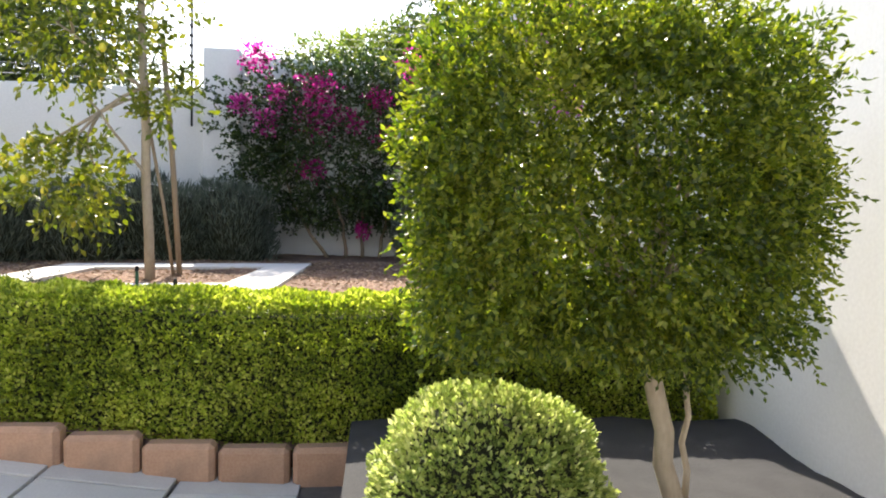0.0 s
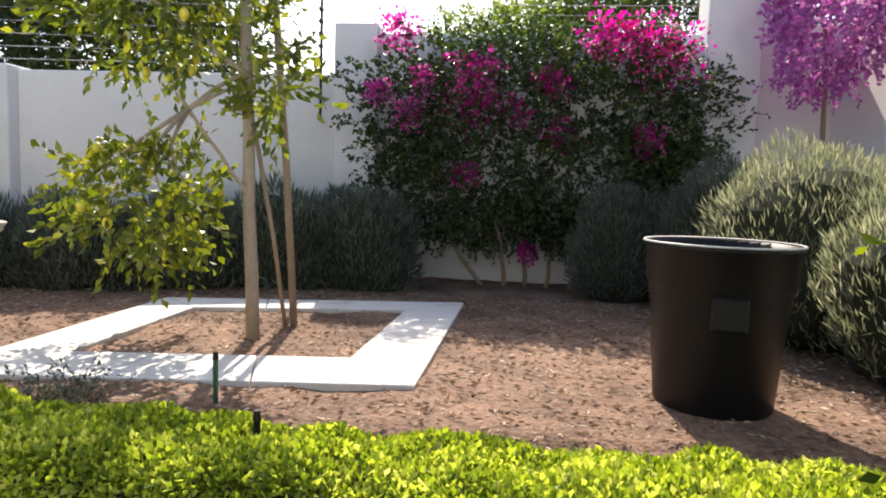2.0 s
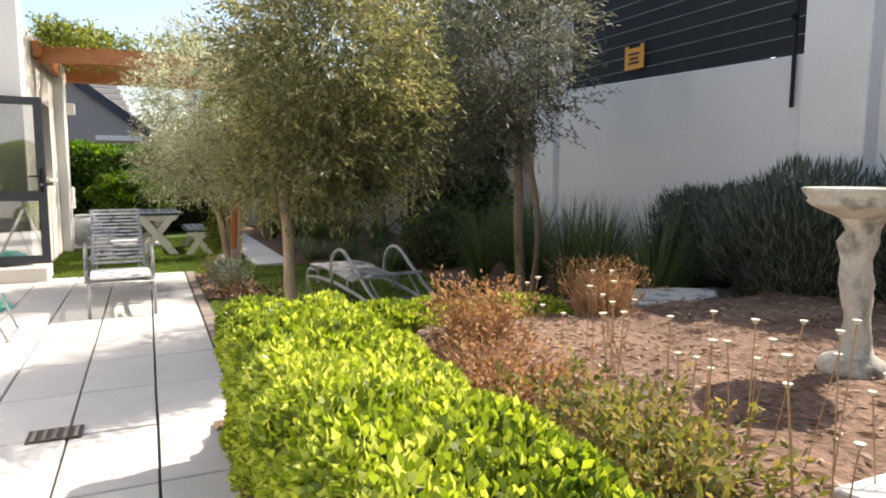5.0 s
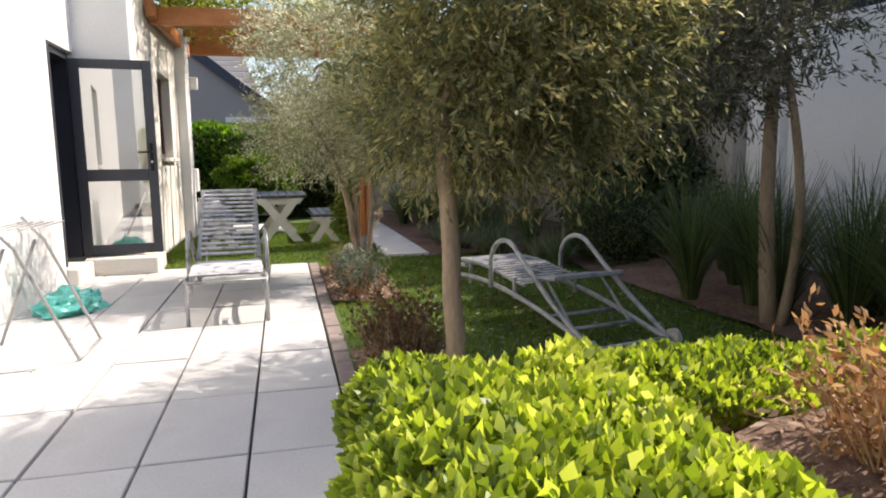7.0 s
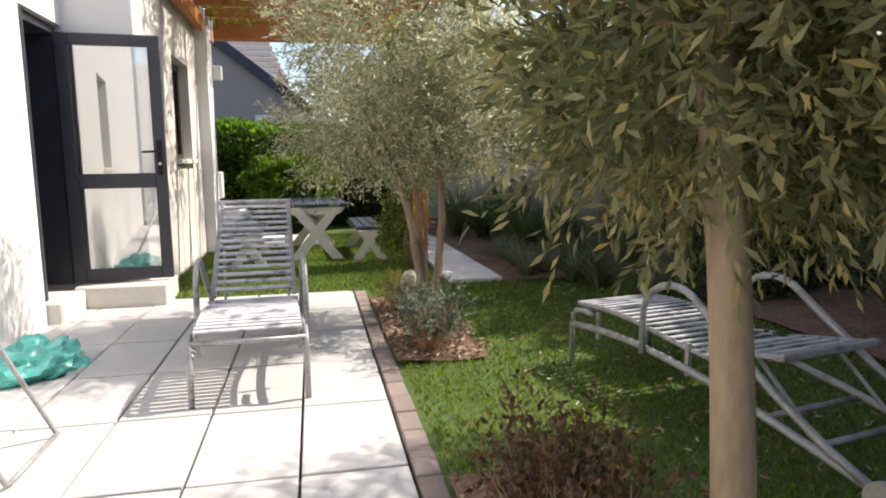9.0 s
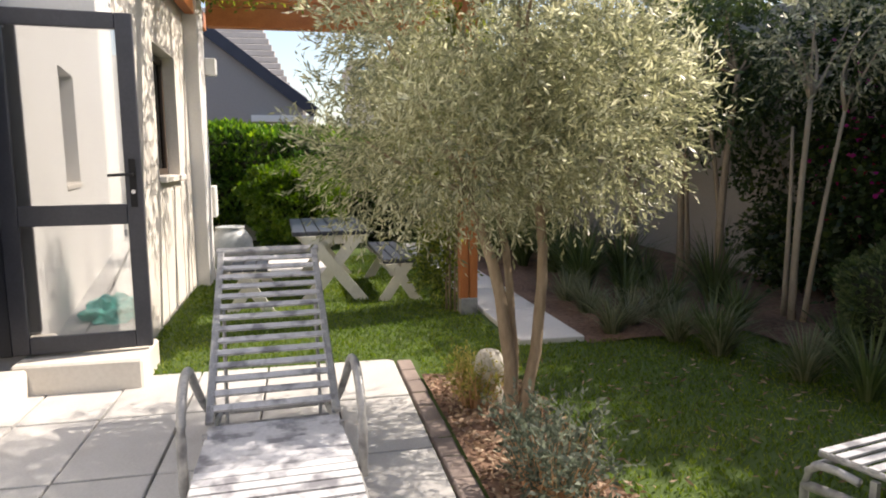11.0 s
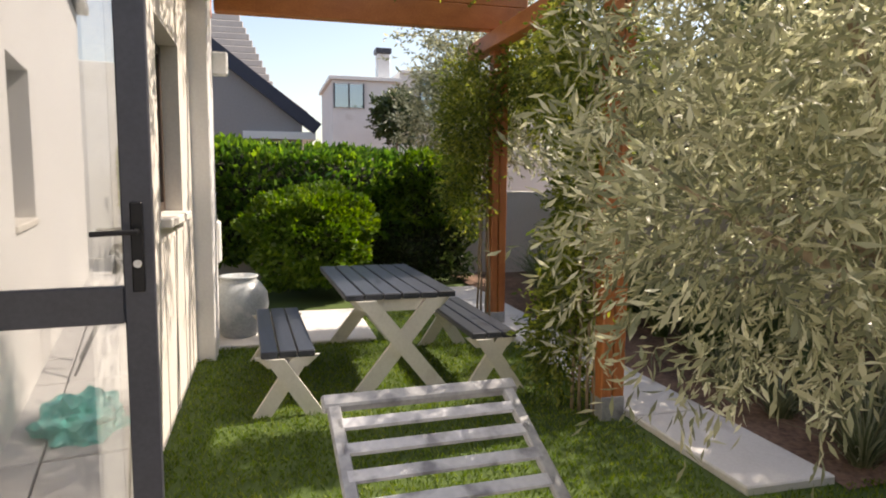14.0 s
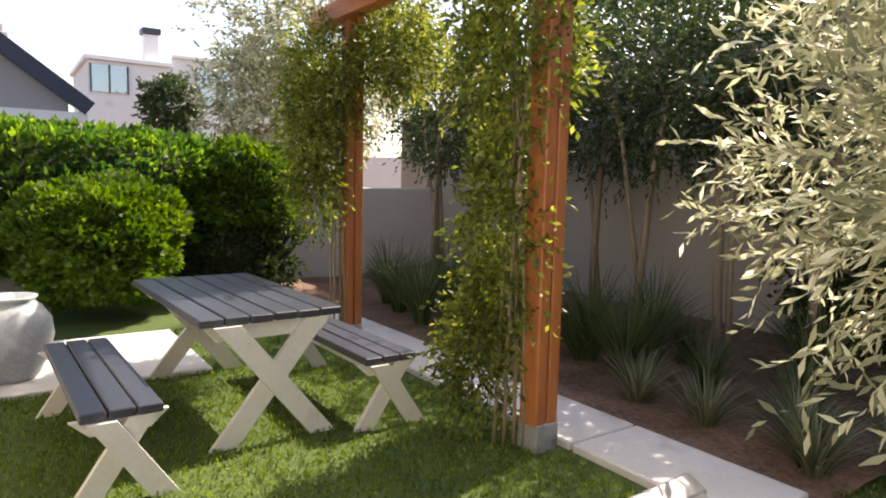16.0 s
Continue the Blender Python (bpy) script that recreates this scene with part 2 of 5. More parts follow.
L_BUSH = leafy("round_bush_leaf", [(0.032, 0.071, 0.009), (0.065, 0.125, 0.013), (0.108, 0.184, 0.022), (0.194, 0.27, 0.038)], 0.4)
L_VINE = leafy("vine_leaf", [(0.045, 0.07, 0.016), (0.11, 0.145, 0.03), (0.22, 0.25, 0.05), (0.38, 0.38, 0.09)], 0.5)
L_DRY = leafy("dry_leaf", [(0.16, 0.075, 0.035), (0.30, 0.16, 0.08), (0.44, 0.27, 0.14), (0.58, 0.42, 0.26)], 0.3, 0.8)
L_MIX = leafy("dry_green_leaf", [(0.084, 0.096, 0.024), (0.156, 0.168, 0.042), (0.264, 0.240, 0.072), (0.456, 0.312, 0.144)], 0.4, 0.7)
L_GRASS = leafy("grass_blade", [(0.045, 0.085, 0.012), (0.085, 0.14, 0.018), (0.14, 0.20, 0.028), (0.23, 0.27, 0.055)], 0.45, 0.55, 1.2)
L_LITTER = leafy("fallen_leaf", [(0.12, 0.07, 0.045), (0.24, 0.16, 0.10), (0.36, 0.26, 0.18), (0.50, 0.40, 0.30)], 0.1, 0.8, 1.5)


def glass_mat(name, gloss, tint):
    m, n, l, b = base_mat(name)
    g, t, mx = n.new("ShaderNodeBsdfGlossy"), n.new("ShaderNodeBsdfTransparent"), n.new("ShaderNodeMixShader")
    g.inputs["Roughness"].default_value = 0.02
    g.inputs["Color"].default_value = (0.9, 0.9, 0.9, 1)
    t.inputs["Color"].default_value = (*tint, 1)
    mx.inputs[0].default_value = gloss
    l.new(t.outputs[0], mx.inputs[1])
    l.new(g.outputs[0], mx.inputs[2])
    l.new(mx.outputs[0], n["Material Output"].inputs["Surface"])
    return m


GLASS = glass_mat("reflective_glass", 0.40, (0.80, 0.81, 0.80))
DARKGLASS = glass_mat("dark_glass", 0.25, (0.25, 0.27, 0.28))
BLUEGLASS = glass_mat("blue_glass", 0.4, (0.35, 0.55, 0.62))


# ---- mesh helpers ----
rng = np.random.default_rng(7)


def ob_from(name, bm, mat, parent=None, smooth=False):
    me = bpy.data.meshes.new(name)
    bm.to_mesh(me)
    bm.free()
    if smooth:
        for p in me.polygons:
            p.use_smooth = True
    me.materials.append(mat)
    o = new(name, me)
    o.parent = parent
    return o


def cuboid(bm, lo, hi, bevel=0.0, m=None):
    c = [(a + b) / 2 for a, b in zip(lo, hi)]
    s = [max(abs(b - a), 1e-4) for a, b in zip(lo, hi)]
    mm = Matrix.Translation(c) @ Matrix.Diagonal((*s, 1))
    r = bmesh.ops.create_cube(bm, size=1, matrix=(m @ mm) if m else mm)
    if bevel:
        es = {e for v in r["verts"] for e in v.link_edges}
        bmesh.ops.bevel(bm, geom=list(es), offset=bevel, segments=1, affect="EDGES")


def box(name, lo, hi, mat, parent=None, bevel=0.0, m=None):
    bm = bmesh.new()
    cuboid(bm, lo, hi, bevel, m)
    return ob_from(name, bm, mat, parent)


def tube(bm, pts, radii, sides=8, cap=True):
    """A tapered tube along points."""
    pts = [Vector(p) for p in pts]
    if not hasattr(radii, "__len__"):
        radii = [radii] * len(pts)
    rings, ref = [], Vector((0.31, 0.22, 0.93))
    for i, p in enumerate(pts):
        d = (pts[min(i + 1, len(pts) - 1)] - pts[max(i - 1, 0)]).normalized()
        a = d.cross(ref)
        if a.length < 0.2:
            a = d.cross(Vector((1, 0, 0)))
        a.normalize()
        b = d.cross(a)
        rings.append([bm.verts.new(p + (a * math.cos(2 * math.pi * k / sides) + b * math.sin(2 * math.pi * k / sides)) * radii[i]) for k in range(sides)])
    for r0, r1 in zip(rings, rings[1:]):
        for k in range(sides):
            bm.faces.new((r0[k], r0[(k + 1) % sides], r1[(k + 1) % sides], r1[k]))
    if cap:
        bm.faces.new(rings[0][::-1])
        bm.faces.new(rings[-1])


def lathe(bm, profile, sides=28, wobble=0.0, centre=(0, 0, 0)):
    rings = []
    for r, z in profile:
        rings.append([bm.verts.new((centre[0] + r * (1 + wobble * math.sin(3 * a + 9 * z)) * math.cos(a), centre[1] + r * math.sin(a), centre[2] + z))
                      for a in (2 * math.pi * k / sides for k in range(sides))])
    for r0, r1 in zip(rings, rings[1:]):
        for k in range(sides):
            bm.faces.new((r0[k], r0[(k + 1) % sides], r1[(k + 1) % sides], r1[k]))
    return rings


def unit(v):
    return v / np.maximum(np.linalg.norm(v, axis=-1, keepdims=True), 1e-9)


def leaves(name, p, d, length, width, mat, parent=None, fold=0.25, jitter=0.35):
    """Leaves of four corners at points p, pointing along d: one mesh."""
    k = len(p)
    d = unit(d + jitter * rng.normal(size=(k, 3)))
    side = unit(np.cross(d, rng.normal(size=(k, 3))))
    up = np.cross(side, d)
    s = (0.7 + 0.6 * rng.random((k, 1)))
    ln, wd = length * s, width * s
    v = np.empty((k, 4, 3))
    v[:, 0] = p
    v[:, 1] = p + d * ln * 0.5 + side * wd * 0.5 + up * wd * fold
    v[:, 2] = p + d * ln
    v[:, 3] = p + d * ln * 0.5 - side * wd * 0.5 + up * wd * fold
    me = bpy.data.meshes.new(name)
    me.vertices.add(4 * k)
    me.vertices.foreach_set("co", v.ravel())
    me.loops.add(4 * k)
    me.loops.foreach_set("vertex_index", np.arange(4 * k, dtype=np.int32))
    me.polygons.add(k)
    me.polygons.foreach_set("loop_start", np.arange(0, 4 * k, 4, dtype=np.int32))
    me.update(calc_edges=True)
    me.validate()
    me.materials.append(mat)
    o = new(name, me)
    o.parent = parent
    o["kind"] = "stuff"
    return o


def bumpy(p, scale, seed=0.0):
    """A smooth wobble in -1..1 for each point."""
    q = p * scale + seed
    return (np.sin(q[:, 0] * 1.3 + 1.7 * np.sin(q[:, 1])) + np.sin(q[:, 1] * 1.1 + 1.9 * np.sin(q[:, 2] + 1)) + np.sin(q[:, 2] * 1.4 + 1.5 * np.sin(q[:, 0] + 2))) / 3


def empty(name, at, label, category, group=""):
    e = new(name)
    e.location = at
    e.empty_display_size = 0.1
    return tagged(e, label, category, group)


def sprigs(k, pts, out, twig, per, droop=0.0):
    """Leaf points and directions along short twigs that start at pts and go out."""
    d = unit(out + 0.6 * rng.normal(size=pts.shape))
    t = np.linspace(0.1, 1, per)[None, :, None]
    ln = twig * (0.6 + 0.8 * rng.random((len(pts), 1, 1)))
    pos = pts[:, None] + d[:, None] * t * ln
    pos[..., 2] -= droop * (t[..., 0] ** 2) * ln[..., 0]
    dd = np.repeat(d[:, None], per, 1) + 0.8 * unit(rng.normal(size=pos.shape))
    dd[..., 2] -= droop
    return pos.reshape(-1, 3), dd.reshape(-1, 3)


def in_ball(k, centre, radii, hollow=0.5, lump=0.14, seed=0.0, power=2.0):
    """Points in an uneven ellipsoid (power over 2: squarer), most near its outside, and the way out at each."""
    u = unit(rng.normal(size=(k, 3)))
    if power > 2:
        u = u / (np.abs(u) ** power).sum(1, keepdims=True) ** (1 / power)
    r = (hollow + (1 - hollow) * rng.random((k, 1)) ** 0.6) * (1 + lump * bumpy(u, 4, seed)[:, None] + lump * 0.6 * bumpy(u, 9, seed + 3)[:, None])
    return np.array(centre) + u * r * np.array(radii), unit(u / np.array(radii))


def blob(bm, centre, radii, lump=0.1, seed=0.0):
    """An uneven inner body that keeps a clipped plant from being seen through."""
    r = bmesh.ops.create_icosphere(bm, subdivisions=3, radius=1)
    for v in r["verts"]:
        u = np.array([v.co[:]])
        f = 1 + lump * float(bumpy(u, 4, seed)[0])
        v.co = Vector(centre) + Vector((v.co.x * radii[0], v.co.y * radii[1], v.co.z * radii[2])) * f


def ground_z(x):
    """The paved walk falls towards its start."""
    return -0.40 * min(max((x + 3.0) / 3.2, 0), 1)


# ---- ground ----
def sheet(name, x0, x1, y0, y1, height, mat, step=0.25):
    bm = bmesh.new()
    nx, ny = max(1, round((x1 - x0) / step)), max(1, round((y1 - y0) / step))
    g = [[bm.verts.new((x0 + (x1 - x0) * i / nx, y0 + (y1 - y0) * j / ny, height(x0 + (x1 - x0) * i / nx, y0 + (y1 - y0) * j / ny))) for j in range(ny + 1)] for i in range(nx + 1)]
    for i in range(nx):
        for j in range(ny):
            bm.faces.new((g[i][j], g[i + 1][j], g[i + 1][j + 1], g[i][j + 1]))
    return tagged(ob_from(name, bm, mat, smooth=True), kind="structure")


bm = bmesh.new()
bmesh.ops.create_grid(bm, x_segments=8, y_segments=8, size=1500, matrix=Matrix.Translation((0, 0, -0.7)))
tagged(ob_from("ground", bm, SOIL), "brown earth round the garden", kind="structure")

lawn = sheet("lawn", -20, -5.55, 2.0, 9.3, lambda x, y: -0.12 if x > -11.3 and y < 4.65 else 0.0, LAWN, 0.1)
tagged(lawn, "short green lawn in patchy sun and shade")


def bed_z(x, y):
    rise = min(max((y - 4.9) / 0.7, 0), 1)
    left = min(max((x + 5.0) / 0.25, 0), 1)
    front = ground_z(x) + 0.17
    z = front + (0.55 - front) * rise * rise * (3 - 2 * rise)
    wob = 0.025 * noise.noise((x * 2.1, y * 2.1, 0)) + 0.015 * noise.noise((x * 7, y * 7, 3))
    return z * left + 0.02 * (1 - left) + wob


tagged(sheet("garden_bed", -5.2, 4.5, 4.5, 11.0, bed_z, SOIL, 0.12), "raised bed of bare reddish brown soil")
tagged(sheet("soil_bed", -20, -5.2, 7.6, 9.4, lambda x, y: 0.03 + 0.10 * min(max(y - 7.7, 0), 1) + 0.03 * noise.noise((x * 2, y * 2, 0)), SOIL, 0.2), "dark soil bed below the boundary wall")
tagged(sheet("path_bed", -20, -11.4, 6.2, 7.7, lambda x, y: 0.025 + 0.03 * noise.noise((x * 2, y * 2, 0)), SOIL, 0.2), "dark soil bed beside the stepping slabs")
for tx0, tx1 in ((-10.9, -8.9), (-7.4, -5.3)):
    tagged(sheet("tree_bed", tx0, tx1, 4.78, 5.35, lambda x, y: 0.025 + 0.02 * noise.noise((x * 4, y * 4, 0)), SOIL, 0.1), "narrow soil bed under the olive trees")
# ground coloured dark for the shade that lies on it
tagged(sheet("entry_bed", 1.0, 4.5, 2.4, 4.5, lambda x, y: -0.05 + 0.05 * noise.noise((x * 2, y * 2, 0)), SHADEGRIT, 0.2), "ground under the clipped tree, its shade painted as dark grit")
tagged(sheet("paving_base", -11.35, 5.0, -4.0, 4.66, lambda x, y: ground_z(x) - 0.035, JOINT, 0.4), "dark grit in the paving joints")

# ---- walls ----
def wall_run(name, a, b, thick, z0, z1a, z1b, mat, label):
    """A wall from a to b (its near face), with a top that may slope."""
    a, b = Vector((*a, 0)), Vector((*b, 0))
    d = (b - a).normalized()
    n = Vector((-d.y, d.x, 0)) * thick
    bm = bmesh.new()
    v = [bm.verts.new(p + Vector((0, 0, z))) for p, z in ((a, z0), (b, z0), (b + n, z0), (a + n, z0), (a, z1a), (b, z1b), (b + n, z1b), (a + n, z1a))]
    for f in ((0, 1, 5, 4), (1, 2, 6, 5), (2, 3, 7, 6), (3, 0, 4, 7), (4, 5, 6, 7), (3, 2, 1, 0)):
        bm.faces.new([v[i] for i in f])
    bmesh.ops.bevel(bm, geom=bm.edges[:], offset=0.012, segments=1, affect="EDGES")
    return tagged(ob_from(name, bm, mat), label, kind="structure")


wall_run("wall_north_1", (-20, 9.0), (-9.42, 9.05), 0.22, -0.6, 2.55, 3.3, SHADEWALL, "plastered boundary wall, its shade deepened by a darker colour")
wall_run("wall_north_2", (-8.95, 9.32), (-5.25, 9.30), 0.22, -0.6, 2.5, 2.41, WHITE, "white plastered boundary wall below a black fence")
wall_run("wall_north_3", (-4.70, 9.30), (-1.57, 10.85), 0.22, -0.6, 2.84, 3.10, WHITE, "white plastered boundary wall")
wall_run("wall_north_4", (-1.02, 10.87), (2.88, 10.87), 0.22, -0.6, 3.62, 3.64, WHITE, "white plastered boundary wall behind bougainvillea")
wall_run("wall_north_5", (3.5, 11.0), (4.75, 11.0), 0.22, -0.6, 3.8, 3.8, WHITE, "white plastered boundary wall")
for nm, x0, x1, y0, top in (("pillar_1", -9.42, -8.95, 9.22, 3.62), ("pillar_2", -5.25, -4.70, 9.15, 2.88), ("pillar_3", -1.57, -1.02, 10.72, 3.71), ("pillar_4", 2.88, 3.5, 10.6, 4.6)):
    tagged(box(nm, (x0, y0, -0.6), (x1, y0 + 0.45, top), WHITE, bevel=0.012), "white plastered wall pillar", kind="structure")
wall_run("wall_east", (4.5, -6), (4.5, 10.99), -0.25, -0.6, 4.2, 4.2, WHITE, "white plastered side wall")
tagged(box("wall_wing", (3.62, -4.0, -0.6), (4.24, 6.4, 4.2), WHITE, bevel=0.012), "white plastered house wing beside the clipped tree", kind="structure")
# added out of view behind the crown, to cast shade on wing and ground
tagged(box("wall_pier", (3.05, 5.6, -0.6), (3.62, 6.4, 2.9), WHITE, bevel=0.012), "unseen pier added to shade the house wing and ground", kind="structure")
wall_run("wall_south", (-2.2, -4.1), (4.49, -4.1), -0.25, -0.6, 3.4, 3.4, WHITE, "white plastered house wall")
wall_run("wall_west", (-18.95, 2.0), (-18.95, 9.0), 0.2, -0.6, 1.35, 1.35, CREAM, "grey garden wall below a hedge")

# the house
hw = box("wall_house_1", (-10.55, 1.95, -0.6), (-8.75, 2.25, 4.0), WHITE)
tagged(hw, "sunlit white house wall with splash stains", kind="structure")
tagged(box("wall_house_2", (-7.75, 1.95, -0.6), (-2.2, 2.25, 4.0), WHITE), "sunlit white house wall", kind="structure")
tagged(box("wall_house_3", (-8.75, 1.95, -0.6), (-7.75, 2.25, 1.15), WHITE), "white house wall below a window", kind="structure")
tagged(box("wall_house_4", (-8.75, 1.95, 2.35), (-7.75, 2.25, 4.0), WHITE), "white house wall above a window", kind="structure")
tagged(box("wall_house_5", (-11.40, 1.95, 2.42), (-10.55, 2.25, 4.0), WHITE), "white house wall above the door", kind="structure")
tagged(box("wall_house_6", (-2.45, -4.1, -0.6), (-2.2, 1.95, 4.0), WHITE), "white house wall", kind="structure")
tagged(box("wall_house_7", (-11.75, 1.6, -0.6), (-11.40, 2.83, 4.0), WHITE, bevel=0.01), "white plastered house corner", kind="structure")
tagged(box("wall_house_8", (-12.95, 2.5, -0.6), (-11.75, 2.83, 3.3), CREAM), "cream panelled house wall", kind="structure")
tagged(box("wall_house_9", (-13.95, 2.5, -0.6), (-12.95, 2.83, 1.24), CREAM), "cream panelled house wall below a window", kind="structure")
tagged(box("wall_house_10", (-13.95, 2.5, 2.45), (-12.95, 2.83, 3.3), CREAM), "cream house wall above a window", kind="structure")
tagged(box("wall_house_11", (-14.60, 2.5, -0.6), (-13.95, 2.83, 3.3), CREAM), "cream panelled house wall", kind="structure")
tagged(box("wall_house_12", (-15.05, 2.4, -0.6), (-14.60, 2.98, 3.6), WHITE, bevel=0.01), "sunlit white pier at the house corner", kind="structure")
tagged(box("wall_house_13", (-15.0, -0.5, -0.6), (-14.8, 2.4, 3.3), CREAM), "house end wall", kind="structure")
tagged(box("room_back", (-15, 0.0, -0.6), (-2.4, 0.1, 3.3), UNLITROOM), "room behind the doorway, coloured near black as unlit", kind="structure")
tagged(box("room_floor", (-14.8, 0.1, 0.05), (-2.4, 1.95, 0.19), UNLITROOM), "floor inside, coloured near black as unlit", kind="structure")
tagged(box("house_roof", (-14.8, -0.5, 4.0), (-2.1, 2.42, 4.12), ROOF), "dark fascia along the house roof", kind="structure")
tagged(box("house_ceiling", (-14.8, 0.1, 2.7), (-2.45, 1.94, 2.8), UNLITROOM), "ceiling inside", kind="structure")
tagged(box("door_step", (-11.62, 2.26, -0.1), (-11.12, 3.02, 0.19), CREAM, bevel=0.015), "worn plastered plinth beneath the open door", kind="structure")
tagged(box("threshold", (-11.12, 2.0, -0.1), (-10.57, 2.36, 0.17), CREAM, bevel=0.015), "worn doorstep", kind="structure")
for i, x in enumerate((-12.3, -13.0, -13.45, -13.9, -14.3)):
    tagged(box("wall_batten", (x - 0.008, 2.829, 0.0), (x + 0.008, 2.838, 1.16), CREAM, bevel=0.004), "raised joint strip on the cream wall", kind="structure")


def window(name, x0, x1, z0, z1, y, frame_mat, label):
    """A framed window with a middle bar, glass and a sill in a wall that faces +y."""
    w = tagged(new(name), label, kind="structure")
    w.location = (x0, y, z0)
    bm = bmesh.new()
    wd, ht = x1 - x0, z1 - z0
    for lo, hi in (((0, -0.05, 0), (0.06, 0, ht)), ((wd - 0.06, -0.05, 0), (wd, 0, ht)), ((0.06, -0.05, 0), (wd - 0.06, 0, 0.06)), ((0.06, -0.05, ht - 0.06), (wd - 0.06, 0, ht)), ((wd / 2 - 0.025, -0.045, 0.06), (wd / 2 + 0.025, -0.005, ht - 0.06))):
        cuboid(bm, lo, hi, 0.004)
    ob_from("frame", bm, frame_mat, w)
    box("pane", (0.06, -0.03, 0.06), (wd - 0.06, -0.024, ht - 0.06), DARKGLASS, w)
    box("sill", (-0.03, -0.02, -0.06), (wd + 0.03, 0.17, -0.004), CREAM, w, bevel=0.008)
    return w


window("window_1", -13.93, -12.97, 1.30, 2.43, 2.72, FRAMEBROWN, "brown framed window in the cream wall")
window("window_2", -8.73, -7.77, 1.21, 2.33, 2.10, FRAMEBROWN, "recessed window in the white wall")

# open door
door = tagged(new("door_1"), "open charcoal framed glass door with two panes", kind="structure")
door.location = (-11.30, 2.22, 0.21)
door.rotation_euler = (0, 0, radians(5))
DW, DH = 0.82, 2.14
bm = bmesh.new()
for lo, hi in (((-0.022, 0, 0), (0.022, 0.1, DH)), ((-0.022, DW - 0.1, 0), (0.022, DW, DH)), ((-0.022, 0.1, 0), (0.022, DW - 0.1, 0.11)), ((-0.022, 0.1, DH - 0.1), (0.022, DW - 0.1, DH)), ((-0.022, 0.1, 0.82), (0.022, DW - 0.1, 0.95))):
    cuboid(bm, lo, hi, 0.005)
ob_from("stile_frame", bm, CHARCOAL, door)
box("pane", (-0.004, 0.1, 0.11), (0.004, DW - 0.1, 0.82), GLASS, door)
box("pane", (-0.004, 0.1, 0.95), (0.004, DW - 0.1, DH - 0.1), GLASS, door)
bm = bmesh.new()
cuboid(bm, (0.022, DW - 0.072, 0.93), (0.032, DW - 0.032, 1.24), 0.004)
tube(bm, [(0.03, DW - 0.052, 1.14), (0.075, DW - 0.052, 1.14), (0.078, DW - 0.075, 1.14), (0.076, DW - 0.19, 1.135)], 0.010, 8)
tagged(ob_from("handle", bm, BLACKPLASTIC, door), "black lever handle")
bm = bmesh.new()
bmesh.ops.create_cone(bm, cap_ends=True, segments=14, radius1=0.014, radius2=0.014, depth=0.02, matrix=pose(0.038, DW - 0.052, 1.03, 0, 90, 0))
tagged(ob_from("lock", bm, CHROME, door), "bright lock barrel")
bm = bmesh.new()
for lo, hi in (((-11.385, 1.98, 0.19), (-11.335, 2.2, 2.40)), ((-10.60, 1.98, 0.19), (-10.552, 2.26, 2.40)), ((-11.335, 1.98, 2.34), (-10.60, 2.2, 2.41))):
    cuboid(bm, lo, hi, 0.005)
tagged(ob_from("door_frame", bm, CHARCOAL), "charcoal door frame", kind="structure")

# pergola
perg = empty("pergola", (-14, 4.5, 0), "orange-brown stained timber pergola over the lawn", "pergola")


def at_origin(o, base):
    o.parent = base
    o.matrix_parent_inverse = Matrix.Translation(-Vector(base.location))
    return o


def post(x, y, w=0.14):
    bm = bmesh.new()
    for dy in (-0.043, 0.043):
        cuboid(bm, (x - w / 2, y + dy - 0.038, 0.14), (x + w / 2, y + dy + 0.038, 3.05), 0.008)
    at_origin(ob_from("post", bm, TIMBER), perg)
    bm = bmesh.new()
    cuboid(bm, (x - w / 2 - 0.008, y - 0.08, 0.0), (x + w / 2 + 0.008, y + 0.08, 0.16), 0.004)
    tagged(at_origin(ob_from("post_shoe", bm, STEEL), perg), "grey metal post shoe")


post(-12.62, 5.53)
post(-15.32, 5.72)
for lo, hi in (((-12.70, 2.84, 2.98), (-12.56, 5.9, 3.2)), ((-15.40, 2.99, 3.02), (-15.26, 6.0, 3.25)), ((-15.39, 2.99, 3.254), (-15.27, 6.0, 3.52)), ((-15.9, 5.56, 2.82), (-12.2, 5.70, 2.98)), ((-15.6, 2.85, 3.02), (-12.3, 2.95, 3.22))):
    at_origin(box("beam", lo, hi, TIMBERX, bevel=0.008), perg)
for x in (-13.3, -14.0, -14.7):
    at_origin(box("rafter", (x - 0.03, 2.95, 3.205), (x + 0.03, 6.0, 3.34), TIMBERX, bevel=0.006), perg)


